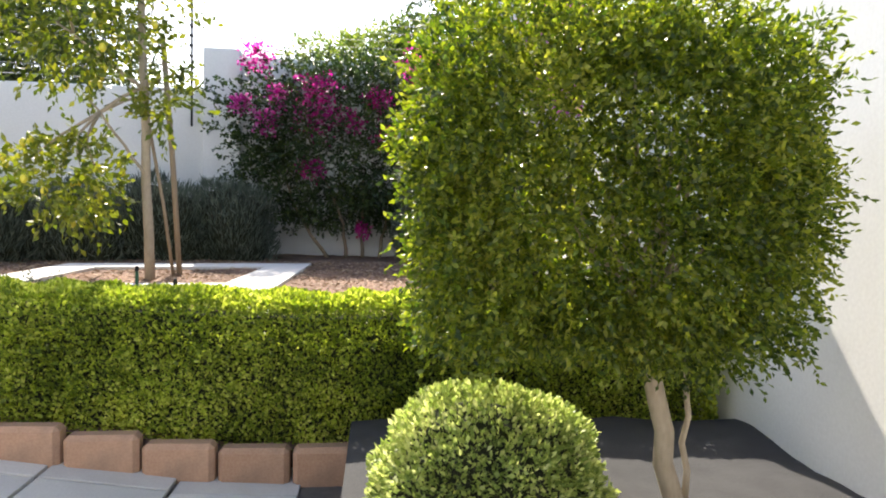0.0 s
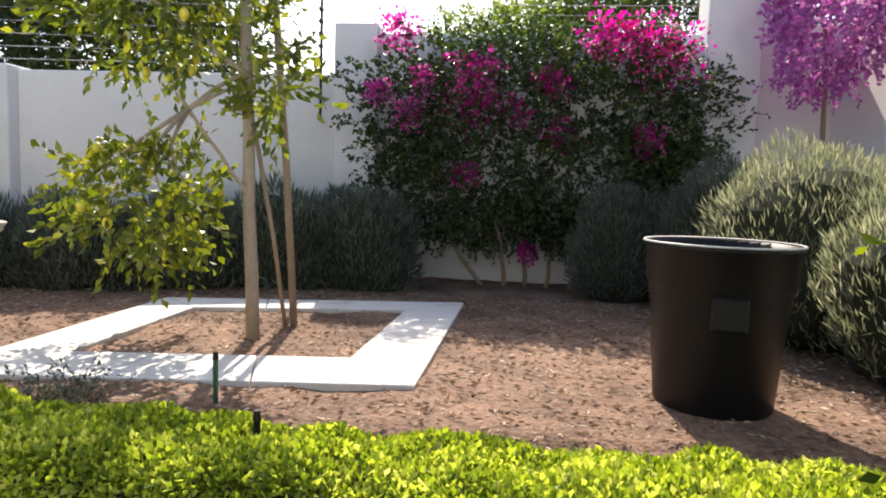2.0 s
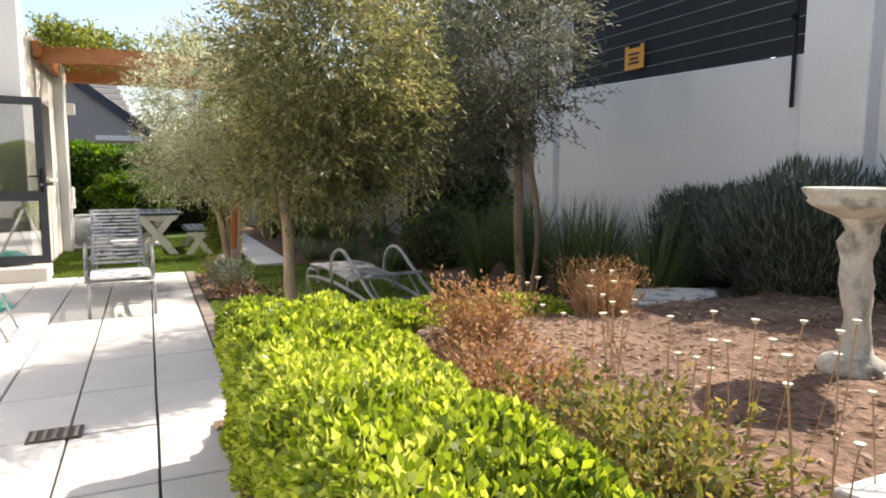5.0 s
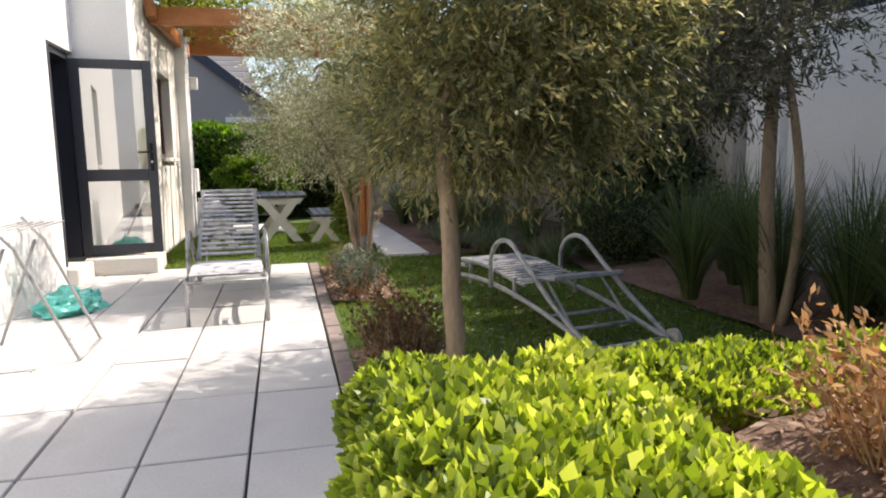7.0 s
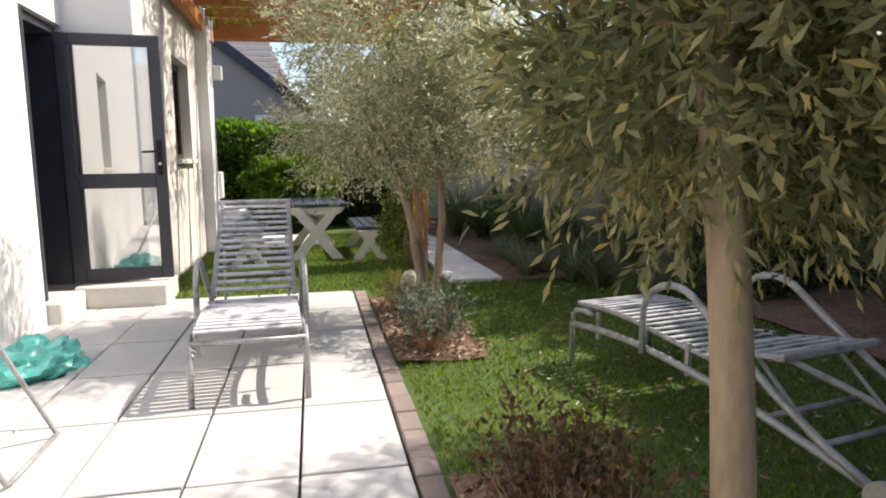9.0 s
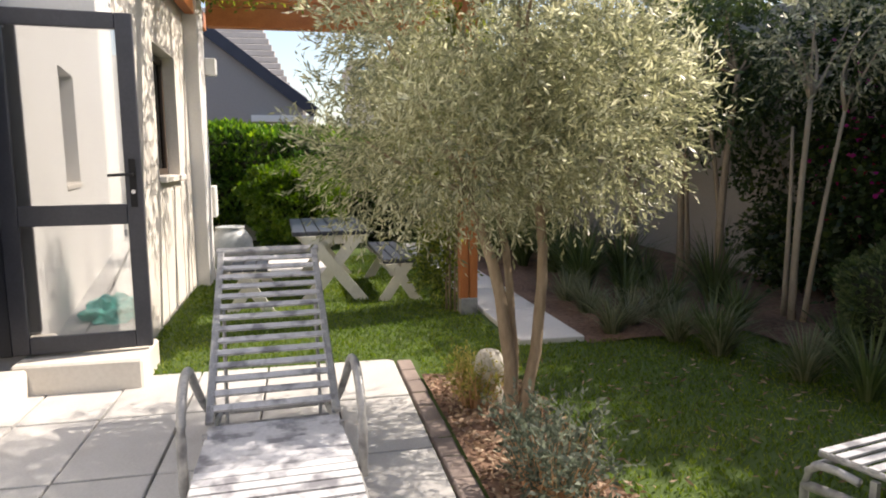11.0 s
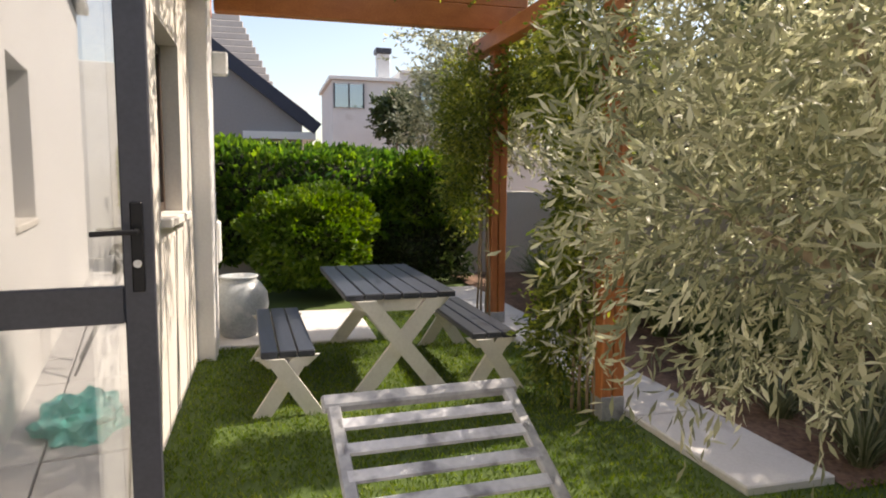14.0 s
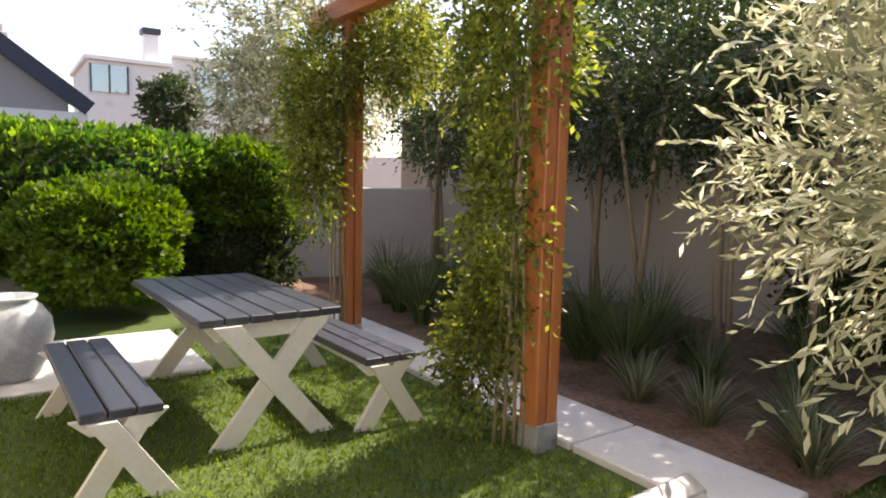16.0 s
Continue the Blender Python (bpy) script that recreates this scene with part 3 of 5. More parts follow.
# ---- furniture ----
def trestle(bm, x, w_top, w_foot, h, t, wd):
    """A crossed pair of boards with a cap at x, the boards side by side."""
    for s, dx in ((1, 0.0), (-1, t + 0.001)):
        a, b = Vector((x + dx, -s * w_foot / 2, 0)), Vector((x + dx, s * w_top / 2, h))
        d = b - a
        hy = wd / 2 * d.length / d.z
        vs = []
        for xx in (0, t):
            vs += [bm.verts.new(Vector((a.x + xx, a.y + o, 0))) for o in (-hy, hy)] + [bm.verts.new(Vector((b.x + xx, b.y + o, h))) for o in (hy, -hy)]
        for f in ((0, 1, 2, 3), (7, 6, 5, 4), (0, 4, 5, 1), (1, 5, 6, 2), (2, 6, 7, 3), (3, 7, 4, 0)):
            bm.faces.new([vs[i] for i in f])
    cap_h = 0.09 if h > 0.5 else 0.075
    v = [bm.verts.new((x + xx, y, z)) for xx in (-0.032, -0.002) for y, z in ((-w_top / 2 - 0.04, h - cap_h), (w_top / 2 + 0.04, h - cap_h), (w_top / 2 + 0.12, h), (-w_top / 2 - 0.12, h))]
    for f in ((3, 2, 1, 0), (4, 5, 6, 7), (0, 1, 5, 4), (1, 2, 6, 5), (2, 3, 7, 6), (3, 0, 4, 7)):
        bm.faces.new([v[i] for i in f])


def plank_table(name, label, cat, length, width, height, boards, foot, wd):
    """Boards on two crossed trestles; local x runs from the near end inwards."""
    e = new(name)
    tagged(e, label, cat)
    top_t = 0.045
    bw = width / boards
    me = None
    for i in range(boards):
        bm = bmesh.new()
        cuboid(bm, (-length, -bw / 2 + 0.004, 0), (0, bw / 2 - 0.004, top_t), 0.006)
        o = ob_from("board", bm, TOPWOOD, e)
        o.location = (0, -width / 2 + bw * (i + 0.5), height - top_t + 0.002 * (i % 2))
    for x in (-0.045, -length + 0.05):
        bm = bmesh.new()
        trestle(bm, x, width - 0.3 if height > 0.5 else width - 0.18, foot, height - top_t - 0.001, 0.035, wd)
        bmesh.ops.recalc_face_normals(bm, faces=bm.faces[:])
        ob_from("cross_leg", bm, PAINTED, e)
    box("stretcher", (-length + 0.12, -0.02, height - top_t - 0.11), (-0.13, 0.02, height - top_t - 0.03), PAINTED, e)
    return e


table = plank_table("picnic_table", "picnic table with dark boards and cream crossed legs", "table", 1.58, 0.82, 0.72, 6, 0.56, 0.115)
table.matrix_world = pose(-13.46, 4.34, 0, 0, 0, 2)
bench = plank_table("picnic_bench", "low bench with dark boards and cream crossed legs", "bench", 1.45, 0.35, 0.43, 3, 0.34, 0.10)
tagged(bench, group="benches beside the picnic table")
bench.matrix_world = pose(-13.13, 3.53, 0, 0, 0, 2)
copy_thing(bench, pose(-13.32, 5.0, 0, 0, 0, 1))


def lounger(back=0.86, angle=46):
    """A sun lounger of bent tube: foot at x = 0, wheels at the far end."""
    e = tagged(new("sun_lounger"), "weathered grey metal sun lounger with vinyl straps", "sun lounger", "loungers in the garden")
    W = 0.58
    for s in (0, W):
        bm = bmesh.new()
        tube(bm, [(0.0, s, 0), (0.0, s, 0.24), (0.012, s, 0.30), (0.05, s, 0.335), (0.12, s, 0.345), (0.2, s, 0.34)], 0.016, 8)
        tube(bm, [(0.0, s, 0.24), (0.15, s, 0.258), (0.35, s, 0.268), (0.6, s, 0.268), (0.85, s, 0.25), (1.1, s, 0.222), (1.35, s, 0.182), (1.6, s, 0.132), (1.82, s, 0.085), (1.93, s, 0.07)], 0.019, 8)
        ob_from("side_rail", bm, STEEL, e, True)
        bm = bmesh.new()
        o = 0.03 if s else -0.03
        arc = [(0.68, s + o, 0.245), (0.68, s + o, 0.36)] + [(0.90 - 0.22 * math.cos(a), s + o, 0.44 + 0.19 * math.sin(a)) for a in np.linspace(0.15, 2.35, 11)]
        arc += [(1.22, s + o, 0.46), (1.45, s + o, 0.31), (1.70, s + o, 0.17), (1.88, s + o * 0.5, 0.085)]
        tube(bm, arc, 0.018, 10)
        ob_from("armrest", bm, STEEL, e, True)
        bm = bmesh.new()
        o = 0.035 if s else -0.035
        bmesh.ops.create_cone(bm, cap_ends=True, segments=20, radius1=0.062, radius2=0.062, depth=0.035, matrix=pose(1.93, s + o, 0.07, 90, 0, 0))
        bmesh.ops.create_cone(bm, cap_ends=True, segments=20, radius1=0.03, radius2=0.022, depth=0.05, matrix=pose(1.93, s + o, 0.07, 90, 0, 0))
        tagged(ob_from("wheel", bm, WHEEL, e), "grey plastic wheel")
        for x in (0.24, 0.95):
            box("seat_strut", (x - 0.012, s - 0.010 + 0.02 * (1 if s == 0 else -1), 0.2), (x + 0.012, s + 0.010 + 0.02 * (1 if s == 0 else -1), 0.36), STEEL, e)
    for x, z in ((0.03, 0.325), (1.93, 0.075), (1.62, 0.12), (1.4, 0.16)):
        bm = bmesh.new()
        tube(bm, [(x, 0, z), (x, W, z)], 0.014, 8)
        ob_from("cross_bar", bm, STEEL, e, True)

    def seat_z(x):
        return 0.365 + 0.025 * math.sin(x * 4.2) - 0.02 * x

    for y in (0.03, W - 0.03):
        bm = bmesh.new()
        tube(bm, [(x, y, seat_z(x)) for x in np.linspace(0.03, 1.08, 10)], 0.013, 6)
        ob_from("seat_rail", bm, STEEL, e, True)
        bm = bmesh.new()
        cuboid(bm, (0, y - 0.018, -0.012), (back, y + 0.018, 0.012), 0.004, pose(1.06, 0, 0.36, 0, -angle, 0))
        ob_from("back_rail", bm, STEEL, e)
    for x in np.linspace(0.05, 1.06, 18):
        box("strap", (-0.019, 0.02, -0.003), (0.019, W - 0.02, 0.005), STRAP, e, m=pose(x, 0, seat_z(x) + 0.013, 0, -6, 0))
    for k in range(int(back / 0.09)):
        box("back_slat", (0.06 + k * 0.088, 0.03, 0.0), (0.094 + k * 0.088, W - 0.03, 0.012), STRAP, e, m=pose(1.06, 0, 0.36, 0, -angle, 0))
    box("head_bar", (back - 0.015, 0.0, -0.016), (back + 0.035, W, 0.016), STEEL, e, bevel=0.006, m=pose(1.06, 0, 0.36, 0, -angle, 0))
    ca, sa = math.cos(radians(angle)), math.sin(radians(angle))
    for y in (0.06, W - 0.06):
        bm = bmesh.new()
        tube(bm, [(1.06 + 0.6 * back * ca, y, 0.36 + 0.6 * back * sa), (1.62, y, 0.12)], 0.010, 6)
        ob_from("back_prop", bm, STEEL, e)
    return e


lo_a = lounger(1.30, 25)
lo_a.matrix_world = pose(-8.48, 4.25, 0, 0, 0, 183.0)
lo_b = lounger(0.40, 10)
lo_b.matrix_world = pose(-8.74, 5.83, 0, 0, 0, 11)

# urn on its pad
urn = empty("stone_urn", (-15.36, 3.14, 0.0), "grey glazed garden urn beside the house wall", "urn")
bm = bmesh.new()
lathe(bm, [(0.0, 0.04), (0.17, 0.04), (0.19, 0.06), (0.26, 0.2), (0.30, 0.36), (0.285, 0.5), (0.22, 0.6), (0.175, 0.635), (0.19, 0.66), (0.20, 0.675), (0.17, 0.68), (0.14, 0.62), (0.0, 0.58)], 28, 0.01)
ob_from("body", bm, POTGLAZE, urn, True)
urn.scale = (0.92, 0.92, 0.9)
tagged(box("slab", (-16.4, 2.9, -0.05), (-14.95, 4.4, 0.035), KERB, bevel=0.01), "pale concrete pad beneath the urn", "slab")
meter = tagged(box("meter_box", (-15.62, 2.7, 0.72), (-15.45, 2.98, 1.12), PORCELAIN, bevel=0.015), "white plastic meter box on the wall", "meter box")
tagged(box("wall_house_14", (-15.9, 2.35, -0.6), (-15.06, 2.72, 3.3), CREAM), "house wall behind the pier", kind="structure")
lamp = empty("wall_lamp", (-15.06, 3.0, 2.52), "small white wall lamp on the pier", "wall lamp")
bm = bmesh.new()
cuboid(bm, (-0.05, -0.03, -0.1), (0.05, 0.11, 0.1), 0.015)
ob_from("housing", bm, PORCELAIN, lamp)

# bird bath
bath = empty("bird_bath", (-3.27, 7.0, 0.55), "weathered stone bird bath on a figured pedestal", "bird bath")
bm = bmesh.new()
lathe(bm, [(0.0, 0.66), (0.09, 0.66), (0.14, 0.68), (0.22, 0.715), (0.245, 0.735), (0.235, 0.745), (0.26, 0.775), (0.27, 0.79), (0.255, 0.795), (0.21, 0.765), (0.1, 0.74), (0.0, 0.735)], 30, 0.012)
ob_from("bowl", bm, STONE, bath, True)
bm = bmesh.new()
rings = lathe(bm, [(0.0, -0.05), (0.15, -0.05), (0.15, 0.02), (0.135, 0.05), (0.10, 0.08), (0.085, 0.16), (0.075, 0.24), (0.09, 0.32), (0.10, 0.38), (0.085, 0.44), (0.095, 0.5), (0.115, 0.56), (0.10, 0.61), (0.085, 0.64), (0.10, 0.665)], 20)
for v in bm.verts:
    a = math.atan2(v.co.y, v.co.x)
    if 0.07 < v.co.z < 0.63:
        k = 1 + 0.16 * math.sin(3 * a + v.co.z * 17) + 0.10 * math.sin(5 * a - v.co.z * 31)
        v.co.x *= k * 0.72
        v.co.y *= k * 0.72
        v.co.x += 0.018 * math.sin(v.co.z * 11)
ob_from("pedestal", bm, STONE, bath, True)
bath.scale = (0.9, 0.9, 1.0)

# black bin
tub = empty("plastic_bin", (1.86, 6.3, 0.54), "tall black plastic bin standing on bare soil", "bin")
bm = bmesh.new()
lathe(bm, [(0.0, 0.0), (0.30, 0.0), (0.315, 0.02), (0.36, 0.6), (0.368, 0.61), (0.37, 0.68), (0.385, 0.69), (0.395, 0.88), (0.41, 0.885), (0.41, 0.905), (0.385, 0.905), (0.37, 0.7), (0.29, 0.03), (0.0, 0.03)], 36)
ob_from("shell", bm, BLACKPLASTIC, tub, True)
bm = bmesh.new()
lathe(bm, [(0.405, 0.904), (0.418, 0.906), (0.412, 0.916), (0.398, 0.912)], 36)
tagged(ob_from("rim", bm, WORNRIM, tub, True), "pale worn rim")
for a in (262,):
    box("grip", (-0.09, 0.34, 0.48), (0.09, 0.378, 0.655), BLACKPLASTIC, tub, bevel=0.012, m=pose(0, 0, 0, 0, 0, a - 90))

# kerb round the lemon tree
kc = [(-2.54, 5.82), (0.20, 6.15), (0.28, 8.95), (-2.52, 8.42)]
ki = [(-2.07, 6.42), (-0.30, 6.66), (-0.22, 8.42), (-2.05, 8.03)]
kerb = tagged(new("kerb"), "pale concrete slab kerb square round the lemon tree", kind="structure")
for i in range(4):
    j = (i + 1) % 4
    a, b, c, d = Vector(kc[i]), Vector(kc[j]), Vector(ki[j]), Vector(ki[i])
    for k in range(3):
        bm = bmesh.new()
        f0, f1 = k / 3 + 0.002, (k + 1) / 3 - 0.002
        q = [a.lerp(b, f0), a.lerp(b, f1), d.lerp(c, f1), d.lerp(c, f0)]
        vs = [bm.verts.new((*p, z)) for z in (0.50, 0.585) for p in q]
        for f in ((3, 2, 1, 0), (4, 5, 6, 7), (0, 1, 5, 4), (1, 2, 6, 5), (2, 3, 7, 6), (3, 0, 4, 7)):
            bm.faces.new([vs[n] for n in f])
        bmesh.ops.bevel(bm, geom=bm.edges[:], offset=0.006, segments=1, affect="EDGES")
        ob_from("slab", bm, KERB, kerb)

# stepping path beside the pergola
path = tagged(new("path"), "straight path of long pale concrete slabs", kind="structure")
for i in range(6):
    x1 = -11.48 - i * 1.02
    box("slab", (x1 - 1.0, 5.66, -0.05), (x1, 6.2, 0.045), KERB, path, bevel=0.008)

# flat stone by the shrubs
bm = bmesh.new()
r = bmesh.ops.create_icosphere(bm, subdivisions=3, radius=1)
for v in r["verts"]:
    f = 1 + 0.16 * noise.noise(v.co * 2.3)
    v.co = Vector((v.co.x * 0.26 * f, v.co.y * 0.62 * f, max(-0.03, min(0.05, v.co.z * 0.2))))
fs = ob_from("flat_stone", bm, STONE)
fs.location = (-5.0, 7.4, 0.5)
tagged(fs, "long flat grey stone lying on the soil", "stone")


# fence, rods, sign, wires
fence = empty("security_fence", (-7.1, 9.45, 2.4), "black netted security fence above the wall", "fence")
at_origin(box("net", (-8.85, 9.44, 2.46), (-5.27, 9.47, 3.95), MESHBLACK), fence)
bm = bmesh.new()
for k in range(9):
    z = 2.6 + 0.15 * k
    tube(bm, [(-8.9, 9.40, z), (-5.2, 9.40, z)], 0.004, 5)
at_origin(ob_from("wire", bm, STEEL), fence)


def rod(x, y, z0, z1, label):
    e = empty("fence_rod", (x, y, z0), label, "fence rod", "fence rods on the wall")
    bm = bmesh.new()
    tube(bm, [(0, 0, 0), (0, 0, z1 - z0)], 0.018, 8)
    ob_from("bar", bm, BLACKPLASTIC, e)
    for k in range(int((z1 - z0 - 0.7) / 0.15)):
        bm = bmesh.new()
        bmesh.ops.create_cone(bm, cap_ends=True, segments=10, radius1=0.03, radius2=0.022, depth=0.06, matrix=pose(0, -0.035, 0.75 + 0.15 * k, 90, 0, 0))
        ob_from("insulator", bm, BLACKPLASTIC, e)


rod(-5.41, 9.255, 1.97, 3.95, "black rod with insulators fixed to the wall")
rod(-1.72, 10.66, 2.5, 4.6, "black rod with insulators fixed to the wall")
rod(-9.1, 9.20, 2.4, 3.9, "black rod with insulators fixed to the pillar")
rod(-9.3, 9.20, 2.4, 3.9, "black rod with insulators fixed to the pillar")
wires = empty("electric_wire", (1, 11, 3.6), "thin electric fence wires above the wall", "fence wire")
bm = bmesh.new()
for k in range(6):
    tube(bm, [(-1.6, 10.95, 3.75 + 0.12 * k), (3.4, 10.95, 3.75 + 0.12 * k)], 0.004, 5)
    tube(bm, [(-5.3, 9.4, 2.98 + 0.14 * k), (-1.7, 10.9, 3.2 + 0.14 * k)], 0.004, 5)
at_origin(ob_from("wire", bm, CHROME), wires)
sign = empty("warning_sign", (-7.58, 9.39, 2.72), "small orange warning plate on the fence", "sign")
bm = bmesh.new()
cuboid(bm, (-0.16, -0.006, -0.12), (0.16, 0.006, 0.12), 0.004)
for s in (-1, 1):
    cuboid(bm, (s * 0.13 - 0.03, -0.006, 0.12), (s * 0.13 + 0.03, 0.006, 0.15), 0.003)
ob_from("plate", bm, ORANGE, sign)
bm = bmesh.new()
for z, w in ((0.05, 0.09), (0.0, 0.07), (-0.05, 0.09)):
    cuboid(bm, (-w, -0.011, z - 0.012), (w, -0.0065, z + 0.012))
ob_from("marking", bm, BLACKPLASTIC, sign)

# pegs
for x, y, z, c in ((-0.78, 5.75, 0.36, HOSE), (-0.25, 4.98, 0.35, BLACKPLASTIC)):
    e = empty("garden_peg", (x, y, z), "short plastic sprinkler peg standing in the bed", "sprinkler")
    bm = bmesh.new()
    tube(bm, [(0, 0, -0.1), (0, 0, 0.42)], 0.014, 8)
    ob_from("stem", bm, c, e)
    bm = bmesh.new()
    tube(bm, [(0, 0, 0.421), (0, 0, 0.46)], [0.018, 0.012], 8)
    ob_from("nozzle", bm, BLACKPLASTIC, e)

# plastic sheet, drain grate and clothes horse on the patio
bm = bmesh.new()
r = bmesh.ops.create_icosphere(bm, subdivisions=4, radius=1)
for v in r["verts"]:
    f = 1 + 0.35 * noise.noise(v.co * 2.2) + 0.15 * noise.noise(v.co * 6)
    v.co = Vector((v.co.x * 0.34 * f, v.co.y * 0.24 * f, max(0.0, (v.co.z + 0.25) * 0.14 * f)))
bag = ob_from("plastic_bag", bm, TEAL)
bag.location = (-9.35, 2.62, 0.0)
tagged(bag, "crumpled teal plastic bag lying on the paving", "bag")
airer = empty("clothes_airer", (-7.9, 2.9, 0), "grey folding metal clothes airer on the paving", "clothes airer")
bm = bmesh.new()
for dx in (0, 0.5):
    tube(bm, [(dx - 0.35, 0.22, 0.012), (dx - 0.33, 0.22, 0.02), (dx - 0.1, 0.0, 0.75), (dx - 0.05, -0.1, 0.9)], 0.011, 8)
    tube(bm, [(dx - 0.35, -0.4, 0.012), (dx - 0.1, -0.05, 0.75)], 0.011, 8)
for k in range(5):
    tube(bm, [(-0.12, -0.12 + 0.06 * k, 0.86), (0.45, -0.12 + 0.06 * k, 0.86)], 0.005, 6)
tube(bm, [(-0.35, 0.22, 0.012), (0.15, 0.22, 0.012)], 0.011, 8)
ob_from("tube_frame", bm, STEEL, airer, True)
grate = empty("drain_cover", (-5.38, 3.72, 0.004), "rusty sunken drain cover in the paving", "drain cover")
box("plate", (-0.09, -0.13, 0.0), (0.09, 0.13, 0.006), FRAMEBROWN, grate)
for k in range(5):
    box("bar", (-0.08, -0.11 + 0.05 * k, 0.0062), (0.08, -0.09 + 0.05 * k, 0.011), BRICK, grate)

# ---- buildings beyond ----
house = empty("neighbour_house", (-22, 1, 0), "taupe gabled neighbour house with dark roof edge", "house")
bm = bmesh.new()
pts = [(-4.5, -0.7), (4.1, -0.7), (4.1, 2.62), (0.2, 5.6), (-4.5, 2.2)]
v0 = [bm.verts.new((-22.0, y, z)) for y, z in pts]
v1 = [bm.verts.new((-30.0, y, z)) for y, z in pts]
bm.faces.new(v0)
bm.faces.new(v1[::-1])
for i in range(5):
    bm.faces.new((v0[i], v1[i], v1[(i + 1) % 5], v0[(i + 1) % 5]))
bmesh.ops.recalc_face_normals(bm, faces=bm.faces[:])
at_origin(ob_from("wall", bm, TAUPE), house)
SL = math.degrees(math.atan2(5.6 - 2.62, 3.9))
for s0, s1, mat, nm, zz in ((-0.25, 5.3, ROOF, "bargeboard", 0.05),):
    at_origin(box(nm, (-0.05, -s1, -0.1), (0.12, 0.35, 0.14), mat, m=pose(-22.0, 4.1, 2.68, -SL, 0, 0)), house)
for k in range(9):
    at_origin(box("tile_course", (-7.8, -0.60 * k - 0.62, 0.145 + 0.0 * k), (-0.1, -0.60 * k + 0.03, 0.185), TILEGREY, m=pose(-22.0, 4.1, 2.68, -SL + 1.2, 0, 0), bevel=0.01), house)
at_origin(box("eave", (-29.8, 3.0, 2.28), (-21.9, 4.35, 2.42), PORCELAIN), house)

for k in range(16):
    z = 2.9 + 0.2 * k
    at_origin(box("tile_course", (-26.6 - 0.16 * k, -2.5 + 0.1 * k, z), (-26.2 - 0.16 * k, 4.05 - 0.085 * k, z + 0.17), TILEGREY, bevel=0.015), house)

villa = empty("modern_villa", (-50, 11, 0), "far pale grey modern house with a corner window", "house")
at_origin(box("wall", (-58, 7.4, -0.7), (-50, 11.6, 7.55), WHITE), villa)
at_origin(box("wall", (-58, 11.7, -0.7), (-50.5, 22, 8.2), WHITE), villa)
at_origin(box("parapet", (-58.1, 7.2, 7.56), (-49.8, 11.65, 7.8), PORCELAIN, bevel=0.02), villa)
at_origin(box("parapet", (-58.1, 11.7, 8.21), (-50.3, 22, 8.4), PORCELAIN, bevel=0.02), villa)
at_origin(box("window", (-49.98, 7.55, 5.9), (-49.9, 9.3, 7.3), BLUEGLASS), villa)
at_origin(box("window", (-50.48, 13.0, 5.6), (-50.4, 15.4, 7.7), BLUEGLASS), villa)
bm = bmesh.new()
for y in (7.5, 8.4, 9.3):
    cuboid(bm, (-49.9, y - 0.04, 5.85), (-49.82, y + 0.04, 7.35))
for y in (13.0, 14.2, 15.4):
    cuboid(bm, (-50.4, y - 0.05, 5.5), (-50.32, y + 0.05, 7.8))
at_origin(ob_from("window_frame", bm, CHARCOAL), villa)["kind"] = "stuff"
at_origin(box("chimney", (-51.5, 10.3, 7.6), (-50.7, 11.1, 9.4), PORCELAIN, bevel=0.03), villa)
at_origin(box("chimney_cap", (-51.6, 10.2, 9.42), (-50.6, 11.2, 9.75), CHARCOAL, bevel=0.03), villa)
wall_run("wall_far", (-27, 4.2), (-27, 16.0), 0.25, -0.6, 1.95, 2.25, CREAM, "pale wall beyond the hedge")


